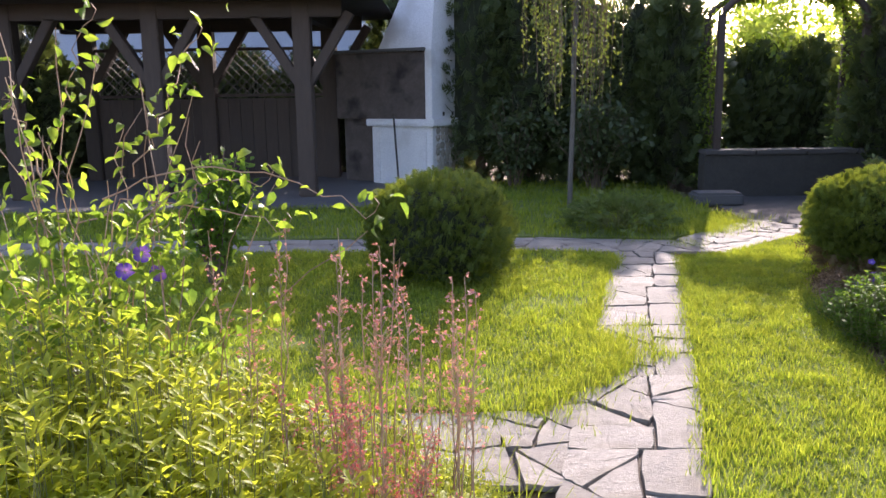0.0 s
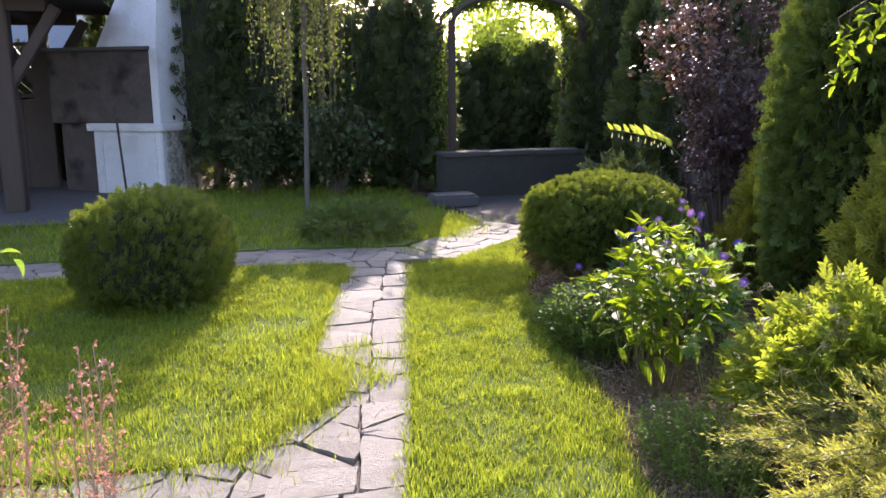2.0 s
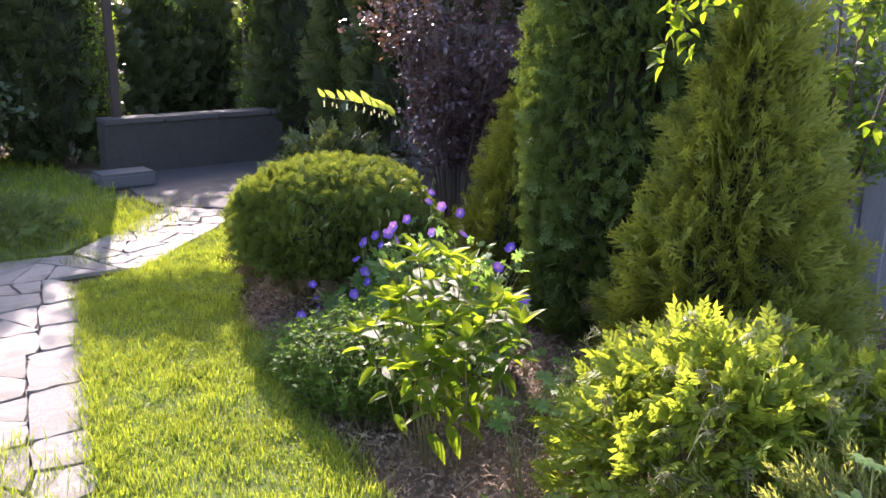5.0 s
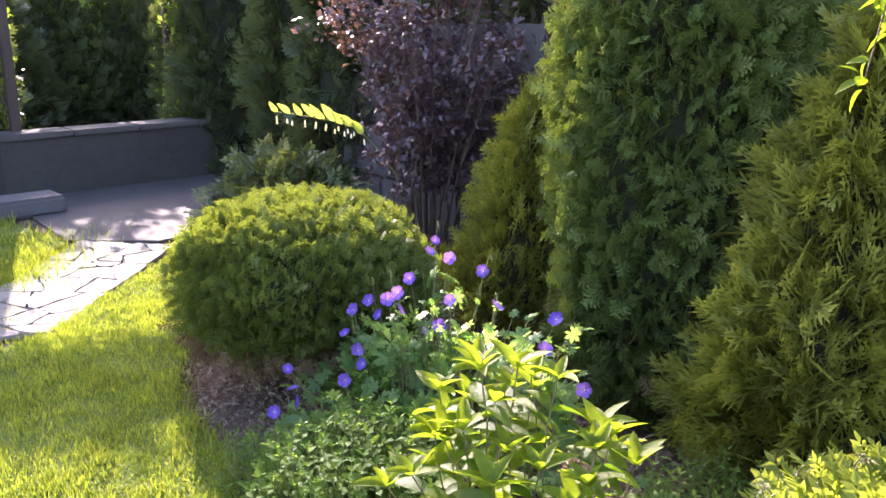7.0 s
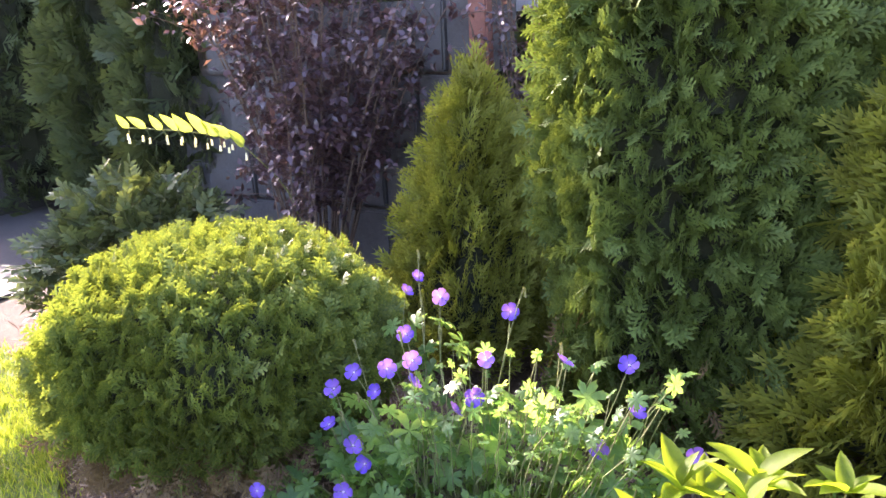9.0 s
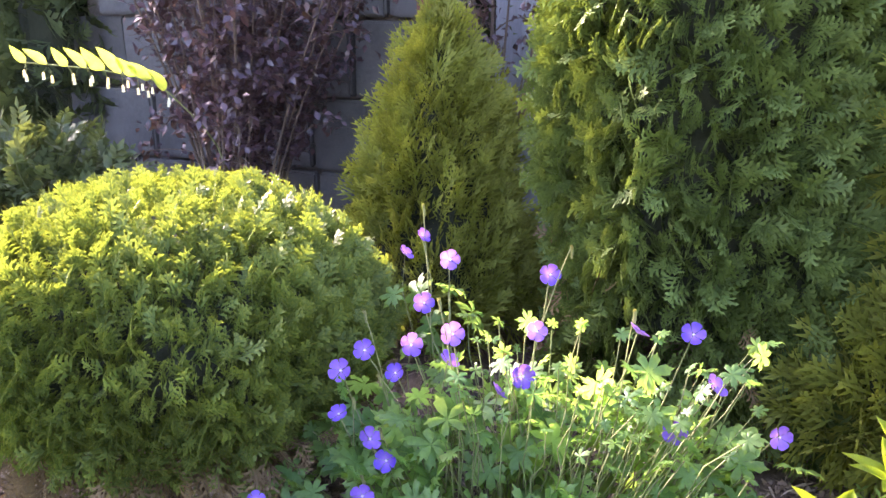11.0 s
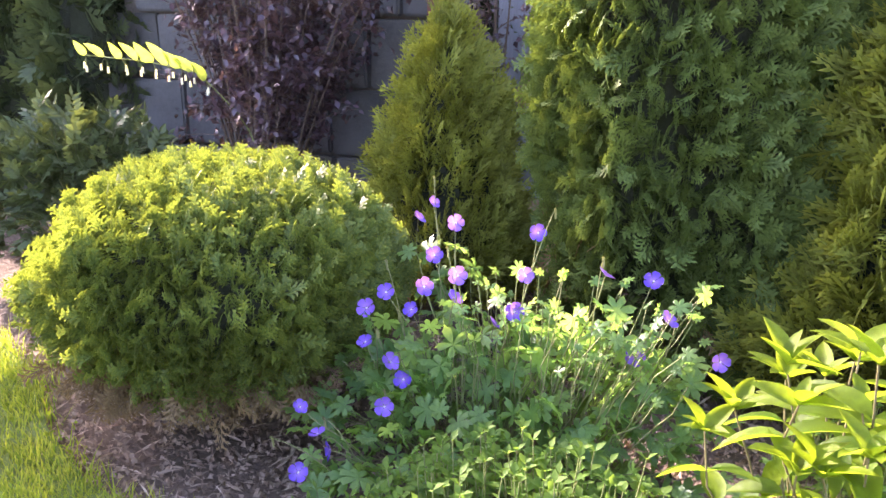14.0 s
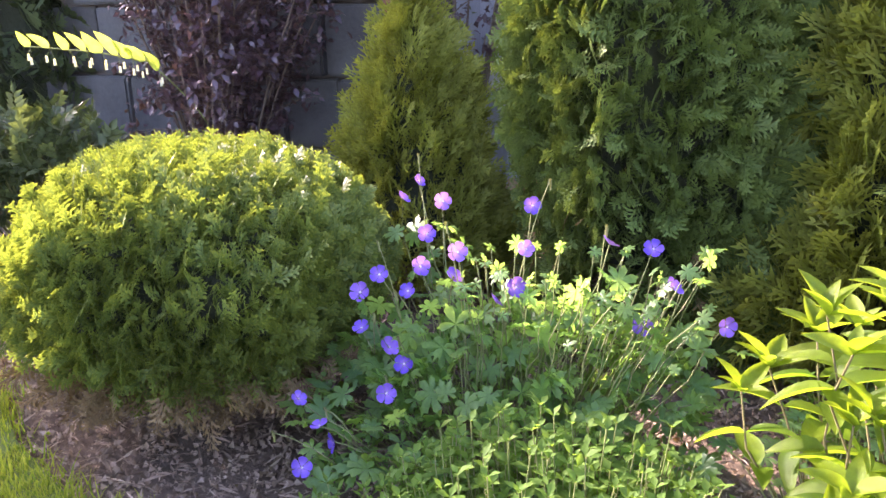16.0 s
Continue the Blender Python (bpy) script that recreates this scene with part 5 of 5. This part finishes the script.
def gazebo():
    ob = thing("gazebo", (-3.6, 13.0, 0.05), "dark timber gazebo with braced posts and lattice panels", "gazebo")
    xs, ys = (-2.4, -0.4, 1.65), (-1.2, 1.4)
    for x in xs:
        for y in ys:
            bm = bmesh.new()
            box(bm, (0.24, 0.24, 2.66), Matrix.Translation((x, y, 1.33)))
            part("post", bevelled(bm, 0.015), TIMBER, ob)
            for s in (-1, 1):
                if x + s * 0.6 < -2.9:
                    continue
                bm = bmesh.new()
                beam(bm, (x + s * 0.06, y, 1.55), (x + s * 0.66, y, 2.5), 0.17, 0.13)
                part("brace", bevelled(bm, 0.01), TIMBER, ob)
    for y in ys:
        bm = bmesh.new()
        box(bm, (5.0, 0.2, 0.24), Matrix.Translation((-0.3, y, 2.56)))
        part("beam", bevelled(bm, 0.015), TIMBER, ob)
    for x in (-2.4, 1.65):
        bm = bmesh.new()
        box(bm, (0.18, 2.8, 0.2), Matrix.Translation((x, 0.1, 2.55)))
        part("beam", bevelled(bm, 0.015), TIMBER, ob)
    bm = bmesh.new()
    prism(bm, (-3.6, 2.75, -1.9, 2.3), (-0.8, 0.0, 0.0, 0.2), 2.66, 4.1, Matrix())
    part("roof", bm, ROOFING, ob)
    # lattice panels at the back
    for x0, x1 in ((-2.3, -0.5), (-0.3, 1.55)):
        panel = part("lattice_frame", lattice_frame(x0, x1), TIMBER, ob)
        n_ = 12
        for i in range(n_):
            for s in (-1, 1):
                cx = x0 + (x1 - x0) * (i + 0.5) / n_
                a, b = Vector((cx - 0.36 * s, 0, 1.42)), Vector((cx + 0.36 * s, 0, 2.14))
                lo, hi = x0 + 0.03, x1 - 0.03
                t0 = 0.0 if lo <= a.x <= hi else ((lo if a.x < lo else hi) - a.x) / (b.x - a.x)
                t1 = 1.0 if lo <= b.x <= hi else ((lo if b.x < lo else hi) - a.x) / (b.x - a.x)
                if t1 - t0 < 0.1:
                    continue
                bm = bmesh.new()
                beam(bm, a.lerp(b, t0) + Vector((0, 1.4 + 0.012 * s, 0)), a.lerp(b, t1) + Vector((0, 1.4 + 0.012 * s, 0)), 0.03, 0.01)
                part("slat", bm, PALEBARK, panel)
        for k in range(9):
            bm = bmesh.new()
            box(bm, ((x1 - x0) / 9 - 0.006, 0.03, 1.34), Matrix.Translation((x0 + (x1 - x0) * (k + 0.5) / 9, 1.4, 0.68)))
            part("lower_board", bm, TIMBER, ob)
    return ob


def lattice_frame(x0, x1):
    bm = bmesh.new()
    for z in (1.40, 2.16):
        box(bm, (x1 - x0, 0.05, 0.05), Matrix.Translation(((x0 + x1) / 2, 1.4, z)))
    for x in (x0, x1):
        box(bm, (0.05, 0.052, 0.8), Matrix.Translation((x, 1.4, 1.78)))
    return bm


gazebo()


def neighbour_house():
    ob = thing("neighbour_house", (-5.0, 22.0, 0), "pale blue-grey neighbouring house behind the hedge", "house")
    bm = bmesh.new()
    box(bm, (10.0, 3.0, 4.2), Matrix.Translation((0, 0, 2.1)))
    part("wall", bm, SIDING, ob)
    bm = bmesh.new()
    prism(bm, (-5.3, 5.3, -1.9, 1.9), (-5.0, 5.0, -0.1, 0.1), 4.2, 5.6, Matrix())
    part("roof", bm, ROOFING, ob)
    bm = bmesh.new()
    box(bm, (10.1, 0.08, 0.12), Matrix.Translation((0, -1.52, 3.0)))
    part("white_band", bm, PLASTER, ob)


neighbour_house()

# ---- foreground bed at the left ----


def clematis(at):
    """Tall loose climber with long bent shoots and scattered heart-shaped leaves."""
    ob = thing("clematis", at, "tall loose climber with bright green leaves and purple flowers", "climber")
    r = np.random.default_rng(151)
    pieces, T, Z = [], [], []
    ends = [(-0.38, 0, 1.74), (-0.22, 0.05, 1.72), (-0.08, 0, 1.62), (0.05, 0.0, 1.55), (0.22, 0.02, 1.36), (0.48, 0.02, 1.26), (0.40, -0.05, 1.20), (0.74, 0.10, 1.05), (-0.45, 0, 1.45), (-0.05, 0.1, 1.4), (0.15, 0.1, 1.25), (-0.5, 0.1, 1.2), (-0.3, -0.1, 1.15), (0.1, -0.1, 1.1), (-0.15, 0, 1.05), (-0.6, 0, 1.3), (-0.3, 0.2, 1.3)]
    ends += [(r.uniform(-0.75, 0.2), r.uniform(-0.15, 0.25), r.uniform(0.9, 1.6)) for _ in range(16)]
    for i, e in enumerate(ends):
        b = np.array((r.uniform(-0.45, 0.1), r.uniform(-0.1, 0.15), 0.0))
        p = bow(b, e, 0.10, 12, 0.012)
        pieces.append(tube(p, 0.0038, 0.0016, 5, r.uniform(0, 1)))
        for u in np.concatenate([r.uniform(0.35, 1, 11), r.uniform(0.35, 0.72, 20)]):
            T.append([np.interp(u, np.linspace(0, 1, 12), p[:, j]) for j in range(3)])
            Z.append(r.uniform(0.028, 0.08) * (1.2 - 0.55 * u))
    # long shoots that arch outwards and hang, with leaves in pairs and curled ends
    for a, e, lift in (((-0.1, 0, 1.18), (0.74, 0.04, 1.10), 0.12), ((-0.2, 0.02, 1.1), (0.46, 0.0, 1.06), 0.08), ((-0.05, -0.02, 1.0), (0.42, -0.05, 1.22), 0.1), ((0.0, 0.02, 1.25), (0.2, 0.04, 1.66), 0.0), ((-0.25, 0, 1.3), (-0.12, 0.02, 1.72), 0.02), ((-0.3, 0.02, 1.25), (-0.4, 0.02, 1.5), 0.05)):
        p = bow(a, e, lift, 12, 0.012)
        p = np.concatenate([p, p[-1:] + ((0.03, 0, 0.02), (0.045, 0, 0.05), (0.03, 0, 0.07))])
        pieces.append(tube(p, 0.0032, 0.0016, 5, 0.6))
        for u in np.linspace(0.12, 0.95, 9):
            c = np.array([np.interp(u, np.linspace(0, 1, len(p)), p[:, j]) for j in range(3)])
            for _ in range(3):
                T.append(c)
                Z.append(r.uniform(0.025, 0.06))
    T = np.array(T) + r.normal(0, 0.035, (len(T), 3))
    n_ = len(T)
    part("stalk_growth", soup("stalk_growth", pieces), PINKSTEM, ob)
    part("leaves", soup("leaves", [spread(leaf(0.55, 0.3, 0.3, 4), frames(r.normal(0, 1, (n_, 3)) + (0, -0.2, -0.2), r.normal(0, 0.6, (n_, 3)) + (0, 0, 0.8), np.array(Z)), T, r.uniform(0, 1, n_))]), VINE, ob)
    me = leaf_mesh("flower", petal_flower(0.03), 0.0)
    for k, q in enumerate(((0.02, -0.02, 1.0), (-0.03, -0.05, 0.95), (0.05, 0.02, 0.93))):
        f = part("flower", me, VIOLET, ob, "deep purple flower")
        f.matrix_basis = Matrix.Translation(q) @ Euler((1.1, 0.3 * k, 0.4)).to_matrix().to_4x4()


clematis((-0.98, 2.68, 0))
herb_patch("leafy_perennial", (-1.35, 3.1, 0), 0.35, 0.3, 0.5, 120, "upright leafy perennial under the climber", MINT, 0.06, OVAL, 152, 8, group="low perennials")


def willow_shrub(at, rx, ry, tall, count, seed):
    return herb_patch("spirea_shrub", at, rx, ry, tall, count, "dense yellow-green shrub with narrow pointed leaves", SPIREA, 0.08, leaf(0.30, 0.18, 0.25, 2), seed, 9, "shrub", "foreground shrubs", 0.8)


willow_shrub((-1.08, 2.40, 0), 0.45, 0.34, 0.84, 400, 161)
willow_shrub((-0.70, 2.08, 0), 0.32, 0.32, 0.72, 340, 162)
willow_shrub((-1.10, 1.92, 0), 0.36, 0.28, 0.74, 320, 167)
willow_shrub((-0.66, 1.72, 0), 0.34, 0.24, 0.56, 280, 168)
willow_shrub((-0.36, 2.12, 0), 0.30, 0.25, 0.48, 190, 163)
willow_shrub((-1.05, 3.25, 0), 0.55, 0.28, 0.40, 170, 164)
herb_patch("leafy_perennial", (-0.42, 3.1, 0), 0.36, 0.3, 0.26, 260, "weedy low perennials among the coral bells", SPIREA, 0.04, LANCE, 165, 6, group="low perennials")
herb_patch("leafy_perennial", (-0.05, 2.72, 0), 0.24, 0.3, 0.20, 200, "weedy low perennials among the coral bells", SPIREA, 0.035, OVAL, 166, 5, group="low perennials")


def coral_bells(at, n, seed, tall=(0.55, 1.1), rad=0.3, petal=PINK):
    """Coral bells: thin reddish flower stalks with small pink bells over low lobed leaves."""
    ob = thing("coral_bells", at, "coral bells with thin stalks of small pink flowers", "flower", "coral bells")
    r = np.random.default_rng(seed)
    stems, A, Z, T, TI = [], [], [], [], []
    for i in range(n):
        a, q = r.uniform(0, 2 * np.pi), math.sqrt(r.uniform(0, 1)) * rad
        h = r.uniform(*tall)
        b = np.array((math.cos(a) * q * 0.8, math.sin(a) * q * 0.6, 0))
        e = np.array((math.cos(a) * q * 1.1 + r.normal(0, 0.03), math.sin(a) * q * 0.8, h))
        p = bow(b, e, 0, 8, 0.006)
        stems.append(tube(p, 0.003, 0.0014, 4, r.uniform(0, 1)))
        for k in range(26):
            u = r.uniform(0.55, 1.0)
            c = np.array([np.interp(u, np.linspace(0, 1, 8), p[:, j]) for j in range(3)])
            d = np.array((r.normal(0, 1), r.normal(0, 1), 1.1))
            d = d / np.linalg.norm(d) * 0.10 * (1.2 - u)
            stems.append(tube(np.array([c, c + d * 0.6 + (0, 0, 0.005), c + d]), 0.0012, 0.0009, 3, 0.8))
            for _ in range(3):
                A.append(d + (0, 0, -0.01) + r.normal(0, 0.02, 3))
                Z.append(r.uniform(0.007, 0.013))
                T.append(c + d * r.uniform(0.6, 1.0))
                TI.append(r.uniform(0, 1))
    part("stalk_growth", soup("stalk_growth", stems), PINKSTEM, ob)
    A, T = np.array(A), np.array(T)
    part("blossom", soup("blossom", [spread(diamond(0.7, 0.4), frames(A, r.normal(0, 1, (len(T), 3)), np.array(Z)), T, np.array(TI))]), petal, ob, "tiny pink flowers")
    m_ = 60
    a, q = r.uniform(0, 2 * np.pi, m_), np.sqrt(r.uniform(0, 1, m_)) * rad
    P = np.stack([np.cos(a) * q, np.sin(a) * q * 0.8, r.uniform(0.06, 0.2, m_)], 1)
    part("leaves", soup("leaves", [spread(LOBED[0], frames(np.stack([np.cos(a), np.sin(a), 0 * a], 1), r.normal(0, 0.3, (m_, 3)) + (0, 0, 1), r.uniform(0.025, 0.05, m_)), P, r.uniform(0, 1, m_))]), SPIREA, ob)


coral_bells((-0.26, 2.62, 0), 12, 171, (0.8, 1.12), 0.16)
coral_bells((0.0, 2.55, 0), 11, 172, (0.6, 1.05), 0.13)
coral_bells((-0.25, 2.35, 0), 24, 173, (0.35, 0.7), 0.26, CORAL)
coral_bells((-0.62, 2.75, 0), 5, 174, (0.75, 1.1), 0.12)
coral_bells((-0.08, 2.20, 0), 13, 175, (0.25, 0.5), 0.18, CORAL)
gx, gy = rng.normal(-0.32, 0.24, 4200), rng.normal(2.5, 0.30, 4200)
tagged(part("bed_grass", soup("bed_grass", [blades(gx, gy, 0, 0.22, 0.004, 0.9)]), GRASS), "loose long grass between the coral bells", "grass", kind="stuff")

# ---- flagstone paths ----
PIECES = {
    "a": [(-0.32, -0.2), (0.26, -0.2), (2.06, 7.28), (1.95, 7.55), (1.52, 7.55)],
    "b": [(-1.4, 2.98), (0.49, 2.98), (0.80, 4.25), (0.42, 3.72), (-1.4, 3.74)],
    "c": [(-5.5, 7.74), (1.3, 7.6), (2.42, 7.52), (2.2, 8.12), (0.8, 8.38), (-5.5, 8.42)],
    "d": [(2.42, 7.52), (2.52, 7.42), (3.9, 8.75), (3.42, 9.4), (2.25, 8.16)],
}


def clip(poly, p, nrm):
    """The part of a polygon on the side of p that nrm points away from."""
    out = []
    for i in range(len(poly)):
        a, b = poly[i - 1], poly[i]
        da, db = (a - p).dot(nrm), (b - p).dot(nrm)
        if (da <= 0) != (db <= 0):
            out.append(a + (b - a) * (da / (da - db)))
        if db <= 0:
            out.append(b)
    return out


def flagstone(poly, thick, r):
    """A flat stone with a worn, chamfered rim, from its outline in local metres."""
    bm = bmesh.new()
    n_ = len(poly)
    low = [bm.verts.new((p.x, p.y, 0)) for p in poly]
    mid = [bm.verts.new((p.x, p.y, thick * 0.7 + r.uniform(-0.002, 0.002))) for p in poly]
    top = [bm.verts.new((p.x * 0.985, p.y * 0.985, thick + r.uniform(-0.003, 0.003))) for p in poly]
    for a, b in ((low, mid), (mid, top)):
        for i in range(n_):
            bm.faces.new((a[i - 1], a[i], b[i], b[i - 1]))
    c = bm.verts.new((0, 0, thick + r.uniform(-0.002, 0.002)))
    for i in range(n_):
        bm.faces.new((top[i - 1], top[i], c))
    return bm


def split(poly, area, r, out):
    """Break a slab again and again across its longer side, until its pieces are small enough."""
    n_ = len(poly)
    size = abs(sum(poly[i - 1].cross(poly[i]) for i in range(n_))) / 2
    if size < area * r.uniform(0.6, 1.5) or n_ < 3:
        if n_ > 2 and size > 0.004:
            out.append(poly)
        return
    mid = sum(poly, Vector((0, 0))) / n_
    a, b = max(((p, q) for p in poly for q in poly), key=lambda e: (e[0] - e[1]).length)
    along = (b - a).normalized()
    tilt = r.choice((-1, 1)) * r.uniform(0.08, 0.62)
    nrm = Vector((along.x * math.cos(tilt) - along.y * math.sin(tilt), along.x * math.sin(tilt) + along.y * math.cos(tilt)))
    p = mid + (b - a) * r.uniform(-0.1, 0.1)
    joint = r.uniform(0.002, 0.006)
    for side in (nrm, -nrm):
        split(clip(poly, p - side * joint, side), area, r, out)


r_ = random.Random(12)
path = tagged(new("flagstone_path"), "path of pale pinkish irregular flagstones with earthy joints", "path", kind="structure")
for key, outline in PIECES.items():
    poly = [Vector(p) for p in outline]
    bm = bmesh.new()
    bm.faces.new([bm.verts.new((p.x, p.y, 0.006)) for p in poly])
    part("path_bed", bm, JOINT, path)
    area = {"a": 0.105, "b": 0.075, "c": 0.10, "d": 0.06}[key]
    slabs = []
    if key == "a":      # two rows of slabs with a joint between them
        cuts = [-0.3, 0.7, 1.75, 2.55, 3.3, 4.2, 5.15, 6.2, 7.0, 7.7]
        along = Vector((0.234, 0.972))
        across = Vector((along.y, -along.x))
        for y0, y1 in zip(cuts[:-1], cuts[1:]):
            seg = clip(clip(poly, Vector((0, y0)), Vector((0, -1))), Vector((0, y1 - 0.008)), Vector((0, 1)))
            if len(seg) < 3:
                continue
            mid = sum(seg, Vector((0, 0))) / len(seg) + across * r_.uniform(0.0, 0.09)
            lean = (across + along * r_.uniform(-0.06, 0.06)).normalized()
            for side in (lean, -lean):
                split(clip(seg, mid - side * 0.004, side), area, r_, slabs)
    else:
        split(poly, area, r_, slabs)
    for cell in slabs:
        clean = [p for i, p in enumerate(cell) if (p - cell[i - 1]).length > 0.025]
        if len(clean) < 3:
            continue
        rim = []
        for i, p in enumerate(clean):
            a = clean[i - 1]
            rim += [a + (p - a) * k + Vector((r_.uniform(-0.008, 0.008), r_.uniform(-0.008, 0.008))) for k in (0.25, 0.5, 0.75, 0.96)]
        mid = sum(rim, Vector((0, 0))) / len(rim)
        o = part("flagstone", flagstone([p - mid for p in rim], 0.022 + r_.uniform(0, 0.010), r_), STONE, path)
        o.location = (mid.x, mid.y, 0.0)
        o.rotation_euler = (r_.uniform(-0.012, 0.012), r_.uniform(-0.012, 0.012), 0)
